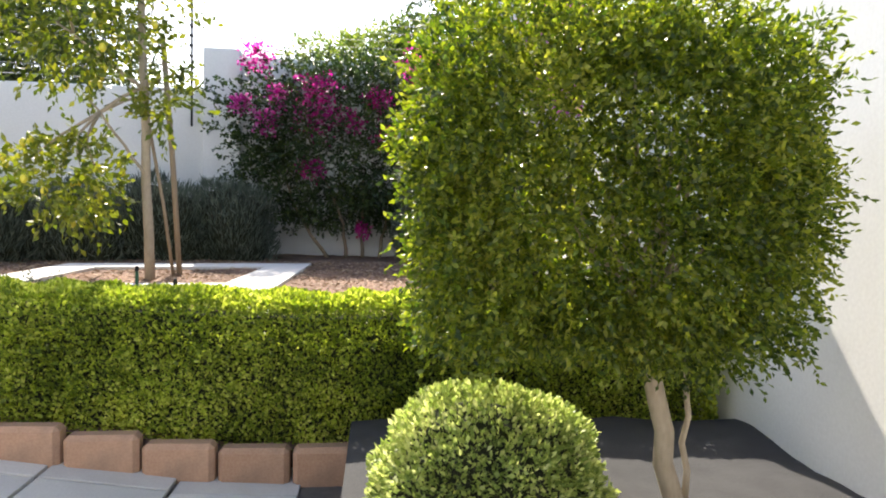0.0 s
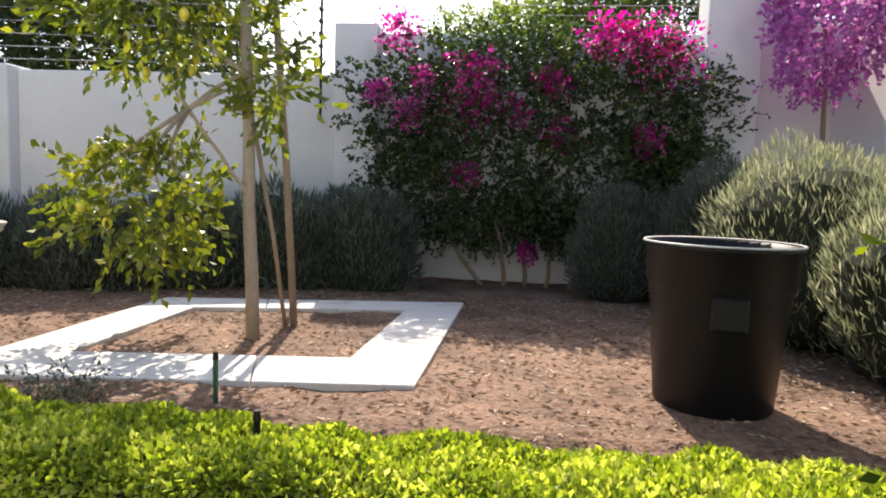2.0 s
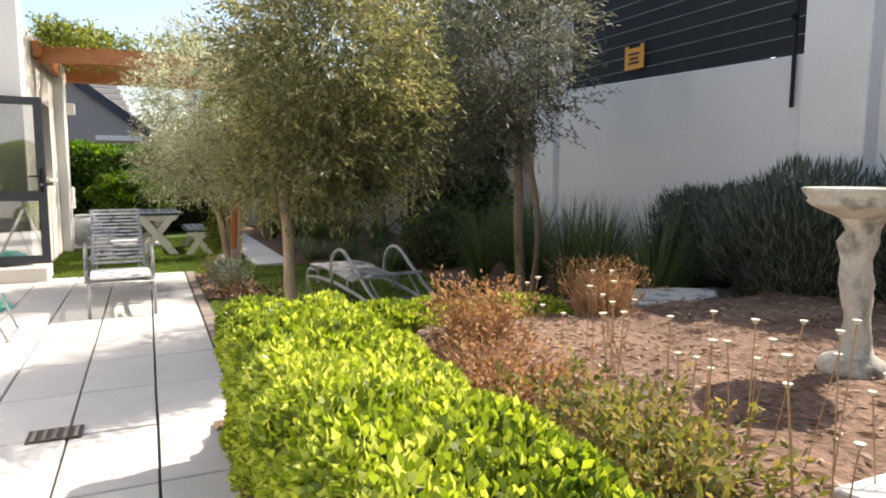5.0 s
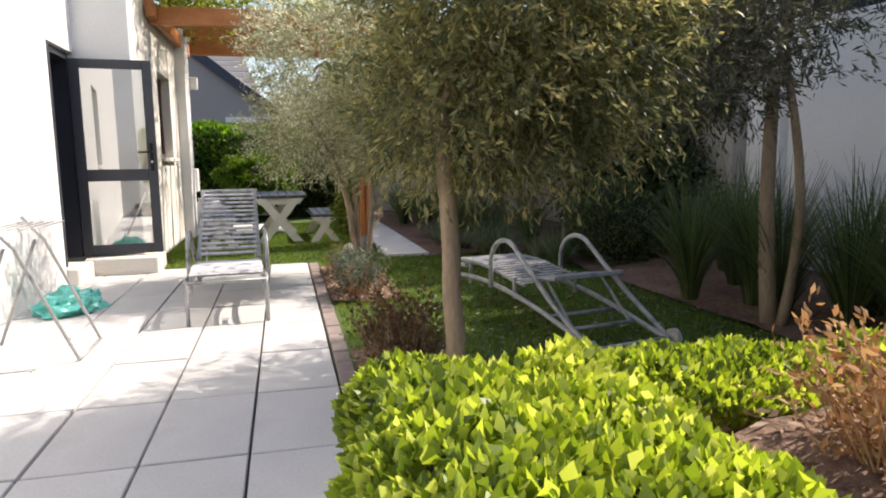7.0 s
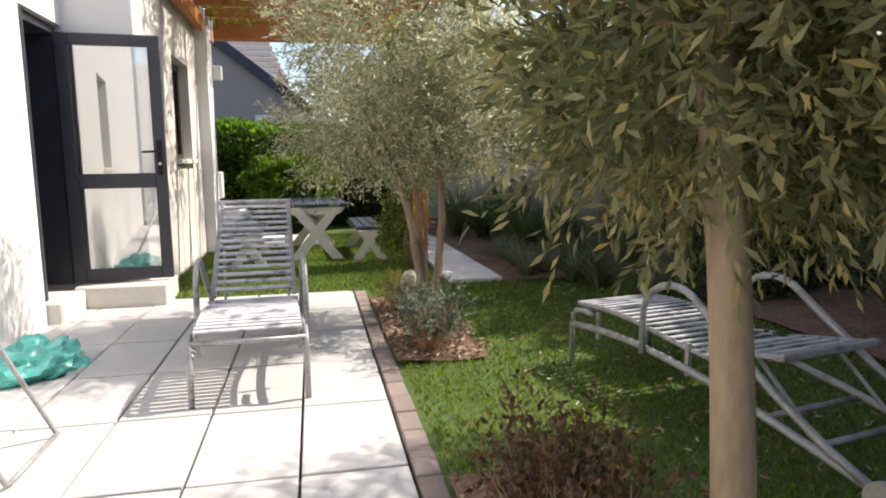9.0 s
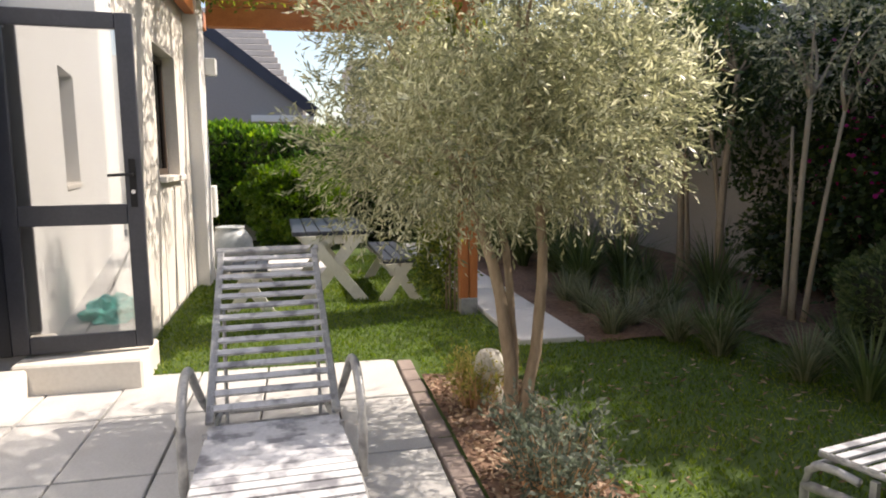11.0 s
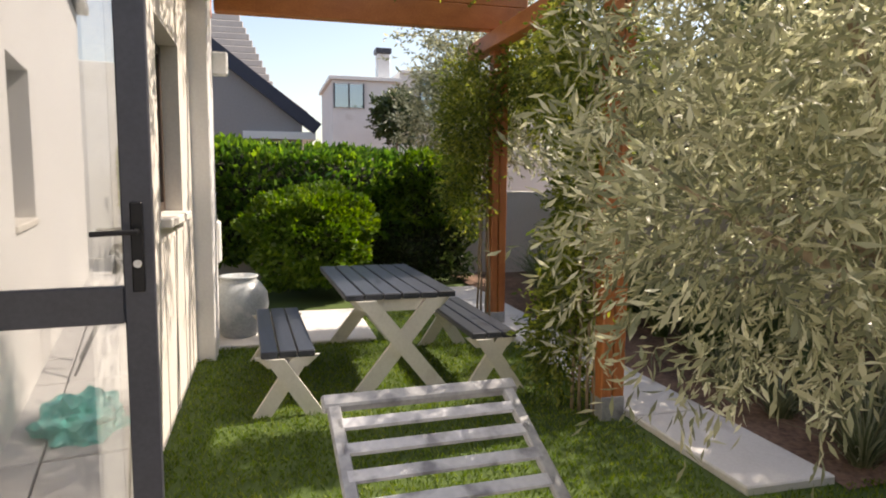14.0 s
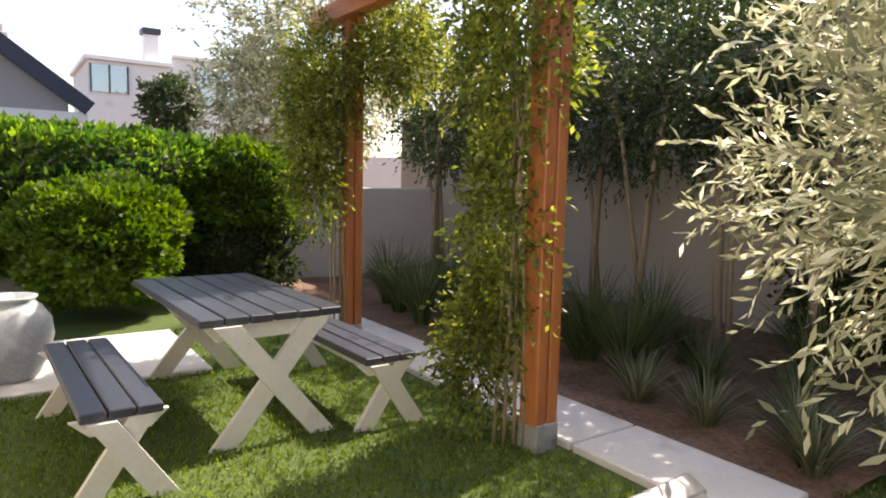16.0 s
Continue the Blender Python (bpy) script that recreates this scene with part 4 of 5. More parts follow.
# ---- planting ----
def hedge_block(name, label, x0, x1, y0, y1, zb, zt, count, length, width, mat, core):
    """A clipped hedge: uneven rounded box of leaves over a solid body coloured as inner shade. zb, zt: functions of x.
    """
    e = empty(name, ((x0 + x1) / 2, (y0 + y1) / 2, zb((x0 + x1) / 2)), label, "hedge")
    k = count
    w, l = y1 - y0, x1 - x0
    hgt = zt((x0 + x1) / 2) - zb((x0 + x1) / 2)
    area = np.array([l * w, l * hgt, l * hgt, w * hgt, w * hgt])
    face = rng.choice(5, size=k, p=area / area.sum())
    u, v = rng.random(k), rng.random(k)
    p, n = np.zeros((k, 3)), np.zeros((k, 3))
    X, Y, Z = x0 + l * u, y0 + w * v, v
    for i in range(5):
        s = face == i
        if i == 0:
            p[s] = np.stack([X[s], Y[s], np.ones(s.sum())], 1)
            n[s] = (0, 0, 1)
        elif i < 3:
            p[s] = np.stack([X[s], np.full(s.sum(), y0 if i == 1 else y1), Z[s]], 1)
            n[s] = (0, -1 if i == 1 else 1, 0)
        else:
            p[s] = np.stack([np.full(s.sum(), x0 if i == 3 else x1), Y[s], Z[s]], 1)
            n[s] = (-1 if i == 3 else 1, 0, 0)
    b = np.array([zb(x) for x in p[:, 0]])
    t = np.array([zt(x) for x in p[:, 0]])
    p[:, 2] = b + (t - b) * p[:, 2]
    # round the top edges and make the faces uneven
    cx, cy = np.clip(p[:, 0], x0 + 0.14, x1 - 0.14), np.clip(p[:, 1], y0 + 0.14, y1 - 0.14)
    cz = np.minimum(p[:, 2], t - 0.14)
    c = np.stack([cx, cy, cz], 1)
    q = p - c
    r = np.linalg.norm(q, axis=1, keepdims=True)
    p = np.where(r > 0.14, c + q / np.maximum(r, 1e-6) * 0.14, p)
    n = unit(n + q * 4)
    p = p + n * (0.05 * bumpy(p, 4.5)[:, None] + 0.04 * bumpy(p, 13, 2)[:, None] - 0.07 * rng.random((k, 1)) ** 1.7 - 0.01)
    leaves("foliage", p - np.array(e.location), n * 0.8 + np.array((0, 0, 0.55)), length, width, mat, e, jitter=0.6)
    bm = bmesh.new()
    m = 24
    xs = np.linspace(x0 + 0.15, x1 - 0.15, m)
    prof = [(y0 + 0.13, 0), (y0 + 0.13, 0.65), (y0 + 0.22, 0.83), (y1 - 0.22, 0.83), (y1 - 0.13, 0.65), (y1 - 0.13, 0)]
    g = [[bm.verts.new(Vector((x, y, zb(x) + (zt(x) - zb(x)) * z)) - e.location) for y, z in prof] for x in xs]
    for a, bb in zip(g, g[1:]):
        for i in range(5):
            bm.faces.new((a[i], a[i + 1], bb[i + 1], bb[i]))
    bm.faces.new(g[0])
    bm.faces.new(g[-1][::-1])
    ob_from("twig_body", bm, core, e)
    return e


# near-black green of the solid plant cores: painted shade between the leaves
INNERSHADE = surface("inner_shade", (0.012, 0.016, 0.006), (0.035, 0.04, 0.016), 14, 80, 0.95, 1.0, 0.03)


def hz_top(x):
    return 0.80 - 0.05 * min(max((x + 1.5) / 2.0, 0), 1)


hedge_block("clipped_hedge", "long clipped hedge of bright yellow-green leaves", -4.85, 3.58, 4.52, 5.17, lambda x: ground_z(x) + 0.14, hz_top, 185000, 0.033, 0.021, L_HEDGE, INNERSHADE)
hedge_block("low_hedge", "low clipped hedge return of yellow-green leaves", -5.2, -4.72, 4.95, 6.6, lambda x: 0.0, lambda x: 0.60, 38000, 0.034, 0.021, L_HEDGE, INNERSHADE)


def ball_bush(name, label, c, r, count, length, width, mat, lump=0.1, power=2.0, group=""):
    e = empty(name, (c[0], c[1], c[2] - r[2]), label, "shrub", group)
    p, n = in_ball(count, (0, 0, r[2]), r, 0.86, lump, c[0], power)
    leaves("foliage", p, n + np.array((0, 0, 0.4)), length, width, mat, e, jitter=0.6)
    bm = bmesh.new()
    blob(bm, (0, 0, r[2]), [q * 0.84 for q in r], lump, c[0])
    ob_from("twig_body", bm, INNERSHADE, e)
    return e


ball_bush("pale_bush", "small rounded pale-leaved bush in full sun", (1.70, 3.35, 0.02), (0.56, 0.46, 0.46), 17000, 0.035, 0.02, L_PALE, 0.12)
ball_bush("back_hedge", "tall glossy green hedge along the garden end", (-18.45, 3.3, 1.22), (0.6, 2.45, 0.75), 17000, 0.12, 0.06, L_VIB, 0.16, 3.0)
ball_bush("leafy_shrub", "loose green shrub at the end of the hedge", (-18.2, 5.75, 1.35), (0.5, 0.55, 0.55), 5000, 0.09, 0.045, L_BUSH, 0.25)
ball_bush("leafy_shrub", "dark shrub growing below the garden end wall", (-18.3, 5.3, 0.5), (0.4, 1.1, 0.5), 6000, 0.09, 0.04, L_DARK, 0.25)
ball_bush("round_bush", "large clipped round green bush", (-17.3, 3.95, 0.80), (0.70, 0.72, 0.62), 16000, 0.075, 0.045, L_BUSH, 0.2)
ball_bush("dark_shrub", "dense dark shrub beside the boundary wall", (-10.2, 8.1, 0.45), (0.6, 0.5, 0.5), 9000, 0.05, 0.02, L_STRAP, 0.15)


def limb(bm, a, b, r0, r1, bend=0.1, seg=7):
    a, b = Vector(a), Vector(b)
    side = Vector((noise.noise(a * 3 + b), noise.noise(b * 3 - a), 0.2 * noise.noise(a + b * 2))) * bend
    pts = [a.lerp(b, i / seg) + side * math.sin(math.pi * i / seg) + Vector((0.012, -0.01, 0)) * math.sin(i * 2.4) for i in range(seg + 1)]
    tube(bm, pts, [r0 + (r1 - r0) * i / seg for i in range(seg + 1)], 9)
    return pts


def tree(name, label, base, stems, crowns, twigs, per, twig, length, width, mat, bark, droop=0.15, hollow=0.35, lump=0.2):
    """A tree: tapered stems from base, limbs into the crowns, and leaves along twigs. crowns: (centre, radii, share)."""
    e = empty(name, base, label, "tree")
    B = np.array(base)
    bm = bmesh.new()
    tips = []
    for off, top, r0, r1 in stems:
        pts = limb(bm, Vector(off), Vector(top) - Vector(base), r0, r1, 0.26 if name == "olive_tree" else 0.08)
        tips.append(pts[-1])
        tips.append(pts[-2])
    for c, r, share in crowns:
        cc = Vector(c) - Vector(base)
        for k in range(max(3, int(9 * share))):
            a = rng.normal(size=3)
            a[2] = abs(a[2]) * 0.8
            a /= np.linalg.norm(a)
            end = cc + Vector((a[0] * r[0], a[1] * r[1], a[2] * r[2])) * 0.75
            st = min(tips, key=lambda q: (q - end).length)
            limb(bm, st, end, 0.018, 0.004, 0.2, 5)
    ob_from("trunk", bm, bark, e, True)
    ps, ds = [], []
    for c, r, share in crowns:
        p, n = in_ball(int(twigs * share), np.array(c) - B, r, hollow, lump, c[0] + c[2])
        q, d = sprigs(0, p, n + np.array((0, 0, 0.15)), twig, per, droop)
        ps.append(q)
        ds.append(d)
    leaves("foliage", np.concatenate(ps), np.concatenate(ds), length, width, mat, e, jitter=0.3)
    return e


tree("olive_tree", "broad-leaved olive tree with a smooth bent trunk", (-6.26, 5.17, 0.0),
     [((0, 0, -0.05), (-6.34, 5.13, 1.45), 0.050, 0.040)],
     [((-6.4, 5.5, 2.2), (0.78, 0.78, 0.85), 0.55), ((-6.5, 5.35, 1.5), (0.62, 0.62, 0.42), 0.25), ((-6.6, 5.9, 1.8), (0.6, 0.6, 0.6), 0.2)],
     6200, 10, 0.17, 0.052, 0.0135, L_OLIVE2, OLIVEBARK, 0.25)
tree("olive_tree", "silvery olive tree with several twisted stems", (-10.02, 5.12, 0.0),
     [((0, 0, -0.05), (-10.15, 4.92, 1.25), 0.042, 0.026), ((0.02, 0.04, 0), (-10.0, 5.24, 1.35), 0.036, 0.024), ((-0.04, 0.02, 0), (-10.3, 5.1, 1.3), 0.03, 0.018)],
     [((-10.15, 5.0, 2.2), (0.85, 0.9, 0.95), 0.5), ((-10.2, 4.85, 1.5), (0.78, 0.75, 0.45), 0.25), ((-10.2, 5.6, 1.7), (0.7, 0.55, 0.6), 0.25)],
     6000, 11, 0.17, 0.045, 0.0105, L_OLIVE, OLIVEBARK, 0.1)
tree("olive_tree", "grey-green olive tree near the boundary wall", (-7.22, 7.74, 0.03),
     [((0, 0, -0.05), (-7.25, 7.7, 1.8), 0.06, 0.04), ((0.08, 0.03, 0), (-7.0, 7.6, 1.7), 0.04, 0.025)],
     [((-7.3, 7.4, 2.7), (0.95, 0.95, 1.1), 0.7), ((-7.4, 7.1, 1.9), (0.6, 0.6, 0.5), 0.3)],
     3600, 9, 0.2, 0.06, 0.015, L_GREYOLIVE, OLIVEBARK, 0.15)
tree("lemon_tree", "staked lemon tree with a pale slim trunk", (-1.15, 7.15, 0.52),
     [((0, 0, -0.05), (-1.25, 7.15, 4.2), 0.052, 0.030), ((-0.02, 0.0, 1.05), (-1.65, 7.0, 2.3), 0.018, 0.010), ((-0.02, 0.0, 1.9), (-1.9, 6.9, 3.0), 0.02, 0.01)],
     [((-1.9, 6.95, 1.55), (0.55, 0.5, 0.42), 0.28), ((-1.75, 7.0, 3.0), (0.85, 0.7, 0.6), 0.45), ((-0.98, 7.15, 2.35), (0.2, 0.25, 0.35), 0.07), ((-1.4, 7.2, 3.6), (0.8, 0.8, 0.5), 0.17)],
     760, 7, 0.22, 0.085, 0.045, L_LEMON, BARK, 0.25, 0.2)
lemon_tree = [o for o in scene.objects if o.name.startswith("lemon_tree")][0]
bm = bmesh.new()
lathe(bm, [(0.0, -0.042), (0.014, -0.036), (0.03, -0.012), (0.031, 0.012), (0.018, 0.034), (0.008, 0.042), (0.0, 0.046)], 12)
lem = ob_from("lemon", bm, LEMON, lemon_tree, True)
for k in range(28):
    o = lem if k == 0 else new("lemon", lem.data)
    o.parent = lemon_tree
    low = k % 2
    a = rng.normal(size=3)
    a /= np.linalg.norm(a)
    c, r = ((-0.75, -0.2, 1.0), (0.56, 0.52, 0.42)) if low else ((-0.55, -0.2, 2.35), (0.75, 0.55, 0.45))
    o.location = [c[i] + a[i] * r[i] for i in range(3)]
for off, top, rr in (((0.15, 0.5, 0), (-0.02, 0.45, 2.6), 0.030), ((0.12, 0.42, 0), (-0.04, 0.1, 1.6), 0.018)):
    e = empty("tree_stake", (-1.15 + off[0], 7.15 + off[1], 0.5), "rough wooden stake beside the lemon tree", "stake", "stakes at the lemon tree")
    bm = bmesh.new()
    tube(bm, [(0, 0, -0.1), ((top[0] - off[0]) * 0.5 + 0.01, (top[1] - off[1]) * 0.5, top[2] * 0.5), (top[0] - off[0], top[1] - off[1], top[2])], rr, 8)
    ob_from("pole", bm, STAKE, e, True)

# clipped tree at the start
topi = empty("topiary_tree", (2.56, 3.15, -0.08), "clipped square-headed small tree with dense green leaves", "tree")
bm = bmesh.new()
limb(bm, (0, 0, -0.05), (-0.22, 0, 1.05), 0.05, 0.04, 0.05)
limb(bm, (0.05, 0.02, 0.1), (0.04, 0.03, 1.0), 0.016, 0.012, 0.05)
for k in range(18):
    a = rng.normal(size=3)
    limb(bm, (-0.22, 0, 1.0), (-0.32 + a[0] * 0.36, a[1] * 0.18, 1.5 + 0.25 * a[2]), 0.02, 0.005, 0.2, 5)
ob_from("trunk", bm, BARK, topi, True)
p, n = in_ball(12000, (-0.37, 0, 1.56), (0.86, 0.46, 0.74), 0.5, 0.10, 1.0, 6.0)
q, d = sprigs(0, p, n, 0.10, 8, 0.1)
leaves("foliage", q, d, 0.033, 0.017, L_TOPI, topi, jitter=0.4)

# bougainvillea on the wall
boug = empty("bougainvillea", (0.9, 10.6, 0.55), "bougainvillea with red and magenta bracts against the wall", "climber")
B = np.array(boug.location)
p, n = in_ball(5200, (0.95, 10.45, 2.3), (2.15, 0.45, 1.3), 0.45, 0.16, 3.0, 3.0)
q, d = sprigs(0, p - B, n + np.array((0, -0.5, 0)), 0.16, 7, 0.2)
leaves("foliage", q, d, 0.06, 0.036, L_BOUG, boug, jitter=0.5)
ps, ds = [], []
for x, z, r in ((0.23, 3.05, 0.24), (0.25, 2.66, 0.30), (-0.52, 2.56, 0.16), (-0.66, 3.5, 0.22), (1.67, 3.42, 0.24), (2.35, 3.3, 0.36), (1.09, 2.92, 0.18), (1.25, 2.36, 0.17), (0.16, 1.9, 0.15), (2.18, 2.3, 0.15), (0.9, 1.0, 0.1), (-0.9, 2.8, 0.14), (2.0, 3.4, 0.25), (0.7, 2.6, 0.15), (-0.35, 2.95, 0.12)):
    k = int(1500 * r)
    a, nn = in_ball(k, (x, 10.12 + 0.1 * rng.random(), z), (r * 1.25, 0.2, r * 1.1), 0.05, 0.5, x)
    ps.append(a - B)
    ds.append(nn + np.array((0, -0.6, 0.1)))
tagged(leaves("flower", np.concatenate(ps), np.concatenate(ds), 0.055, 0.045, P_BOUG, boug), "magenta papery bracts")
bm = bmesh.new()
for k in range(5):
    limb(bm, (-0.5 + 0.25 * k, -0.1, -0.05), (-1.2 + 0.6 * k, -0.05, 1.2), 0.03, 0.015, 0.3)
ob_from("stem", bm, OLIVEBARK, boug, True)
purp = empty("bougainvillea", (4.0, 10.5, 0.55), "purple bougainvillea hanging over the wall corner", "climber")
B = np.array(purp.location)
p, n = in_ball(1100, (3.95, 9.9, 3.75), (0.62, 0.55, 0.9), 0.4, 0.2, 5.0)
q, d = sprigs(0, p - B, n, 0.16, 7, 0.2)
leaves("flower", q, d, 0.06, 0.048, P_PURP, purp, jitter=0.5)
bm = bmesh.new()
limb(bm, (0.1, 0.1, -0.05), (0, -0.3, 3.0), 0.04, 0.02, 0.3)
ob_from("stem", bm, OLIVEBARK, purp, True)


def tuft(name, label, cat, boxes, mat, length, width, core=True, lean=0.6, group=""):
    """Mounds of upright sprigs. boxes: (centre, radii, count)."""
    c0 = boxes[0][0]
    e = empty(name, (c0[0], c0[1], c0[2] - boxes[0][1][2] * 0.6), label, cat, group)
    B = np.array(e.location)
    ps, ds = [], []
    bm = bmesh.new()
    for c, r, k in boxes:
        p, n = in_ball(k, np.array(c) - B, r, 0.8, 0.16, c[0])
        keep = n[:, 2] > -0.5
        ps.append(p[keep])
        ds.append((n * lean + np.array((0, 0, 0.9)))[keep])
        if core:
            blob(bm, Vector(c) - e.location, [q * 0.85 for q in r], 0.14, c[0])
    leaves("foliage", np.concatenate(ps), np.concatenate(ds), length, width, mat, e, jitter=0.3)
    if core:
        ob_from("twig_body", bm, INNERSHADE, e)
    else:
        bm.free()
    return e


for i, (x, y, h, rx) in enumerate(((-4.9, 8.75, 0.85, 0.7), (-3.9, 9.05, 0.95, 0.75), (-2.9, 9.45, 1.0, 0.75), (-1.9, 9.75, 1.1, 0.75), (-1.0, 9.95, 1.1, 0.65), (-5.9, 9.0, 0.7, 0.6))):
    tuft("lavender_bush", "grey-green lavender mound below the boundary wall", "shrub", [((x, y, 0.5 + h * 0.35), (rx, 0.55, h * 0.72), 5500)], L_LAV, 0.13, 0.014, group="lavender along the wall")
for x, y, z, r, mat in ((1.9, 9.9, 1.0, (0.55, 0.5, 0.75), L_LAV), (3.1, 8.1, 1.2, (0.85, 0.8, 0.95), L_SILVER), (3.5, 7.0, 1.1, (0.8, 0.7, 0.85), L_SILVER), (2.9, 9.4, 1.2, (0.7, 0.6, 0.85), L_LAV)):
    tuft("lavender_bush", "large silvery lavender mound in the bed", "shrub", [((x, y, z), r, 9000)], mat, 0.09, 0.009, group="lavender along the wall")


def strap_clump(x, y, z, count, h, spread, mat=L_STRAP, wd=0.022, label="clump of arching strap leaves", name="agapanthus", group="strap-leaved clumps"):
    """A clump of long arching blades, each of five sections."""
    e = empty(name, (x, y, z), label, "plant", group)
    bm = bmesh.new()
    for k in range(count):
        a, s = rng.random() * 6.283, 0.3 + 0.7 * rng.random()
        hh = h * (0.7 + 0.5 * rng.random())
        dx, dy = math.cos(a), math.sin(a)
        row = []
        for i in range(6):
            t = i / 5
            out = 0.06 * s + spread * s * t ** 1.6
            zz = hh * (t * 1.25 - 0.55 * s * t * t) - 0.02
            w = wd * (1 - t ** 2) * 0.5 + 0.001
            row.append((bm.verts.new((dx * out - dy * w, dy * out + dx * w, zz)), bm.verts.new((dx * out + dy * w, dy * out - dx * w, zz))))
        for (a0, a1), (b0, b1) in zip(row, row[1:]):
            bm.faces.new((a0, a1, b1, b0))
    o = ob_from("blades", bm, mat, e)
    o["kind"] = "stuff"
    return e


for x, y in ((-7.3, 7.9), (-6.8, 8.0), (-5.6, 8.0), (-6.1, 7.8), (-8.3, 8.3), (-7.7, 8.0), (-8.8, 8.6), (-7.0, 8.4), (-6.4, 8.1), (-5.9, 8.3), (-8.1, 7.7)):
    strap_clump(x, y, 0.03, 240, 1.0, 0.7, wd=0.011)
for x, y in ((-15.5, 6.6), (-16.1, 6.7), (-15.0, 6.9), (-16.7, 6.9), (-13.2, 6.95), (-13.7, 7.1), (-15.2, 7.3), (-14.4, 7.1), (-13.4, 7.5), (-16.2, 7.4), (-12.3, 7.9)):
    strap_clump(x, y, 0.0, 170, 0.72, 0.6, wd=0.014)
for x, y in [(xx, 7.35 + 0.35 * math.sin(xx * 7)) for xx in np.arange(-16.5, -9.4, 0.55)]:
    strap_clump(float(x), float(y), 0.03, 110, 0.42, 0.42, wd=0.012)
for x, y in ((-12.3, 6.6), (-11.8, 6.75), (-12.0, 7.1), (-12.8, 6.6), (-11.3, 6.9), (-11.6, 6.5), (-10.9, 7.0), (-10.3, 7.2)):
    strap_clump(x, y, 0.0, 150, 0.34, 0.38, L_SPIDER, wd=0.011, label="low spidery clump of narrow leaves", name="spider_plant", group="spider plants along the path")

# thin trees and screens along the far wall
for x, y, lean in ((-13.9, 7.9, 0.2), (-13.2, 8.1, -0.1), (-12.4, 8.0, 0.15), (-15.6, 7.8, 0.1), (-16.8, 7.6, 0.1), (-17.6, 8.2, -0.1), (-14.8, 8.3, 0.1)):
    tree("screen_tree", "slim dark-leaved tree screening the wall", (x, y, 0.03), [((0, 0, -0.05), (x + lean, y, 2.2), 0.045, 0.025), ((0.08, 0.05, 0), (x - lean, y - 0.1, 2.0), 0.03, 0.018)],
         [((x, y + 0.1, 2.4), (0.75, 0.5, 0.85), 1.0)], 620, 8, 0.22, 0.07, 0.026, L_DARK, OLIVEBARK, 0.25)
tree("screen_tree", "slim pale-stemmed tree with a thin crown before the wall", (-11.5, 8.1, 0.03), [((0, 0, -0.05), (-11.45, 8.1, 1.9), 0.035, 0.02), ((0.1, 0.03, 0), (-11.2, 8.2, 1.8), 0.025, 0.014), ((-0.12, 0.02, 0), (-11.75, 8.2, 1.7), 0.025, 0.014)],
     [((-11.4, 8.2, 2.3), (0.7, 0.4, 0.4), 1.0)], 260, 8, 0.22, 0.06, 0.02, L_OLIVE, BARK, 0.2)
tree("grey_tree", "tall grey-green tree beyond the garden end", (-20.5, 7.6, -0.6), [((0, 0, -0.05), (-20.5, 7.6, 2.6), 0.14, 0.08)],
     [((-20.5, 7.7, 3.6), (1.6, 1.7, 1.7), 0.7), ((-20.2, 6.9, 2.6), (1.1, 1.2, 0.9), 0.3)], 2600, 9, 0.3, 0.10, 0.04, L_OLIVE, OLIVEBARK, 0.2)
for c, r, k in (((-6.4, 12.6, 4.0), (3.0, 1.3, 1.7), 3600), ((-11.7, 11.6, 4.3), (2.8, 1.2, 1.85), 2800), ((4.2, 15.5, 5.0), (2.6, 1.6, 2.2), 2200), ((-16, 11.0, 3.6), (2.4, 1.1, 1.8), 2000)):
    tree("street_tree", "dense dark tree beyond the boundary wall", (c[0], c[1], -0.7), [((0, 0, -0.05), (c[0], c[1], c[2] - r[2] * 0.5), 0.16, 0.09)], [(c, r, 1.0)], k, 8, 0.35, 0.13, 0.06, L_DARK, OLIVEBARK, 0.2)
tree("street_tree", "sunlit yellow-green tree beyond the boundary wall", (1.0, 15.5, -0.7), [((0, 0, -0.05), (1.0, 15.5, 3.6), 0.16, 0.09)], [((0.9, 15.5, 4.4), (1.7, 1.2, 0.85), 0.6), ((2.2, 15.7, 4.7), (1.4, 1.2, 1.0), 0.4)], 1500, 8, 0.35, 0.12, 0.055, L_FAR, OLIVEBARK, 0.2)
tree("creeper_tree", "dark green tree before the far house", (-46, 10.6, -0.7), [((0, 0, 0), (-46, 10.6, 4), 0.2, 0.1)], [((-46, 10.7, 5.0), (1.2, 1.3, 1.4), 1.0)], 900, 7, 0.4, 0.2, 0.12, L_DARK, OLIVEBARK)

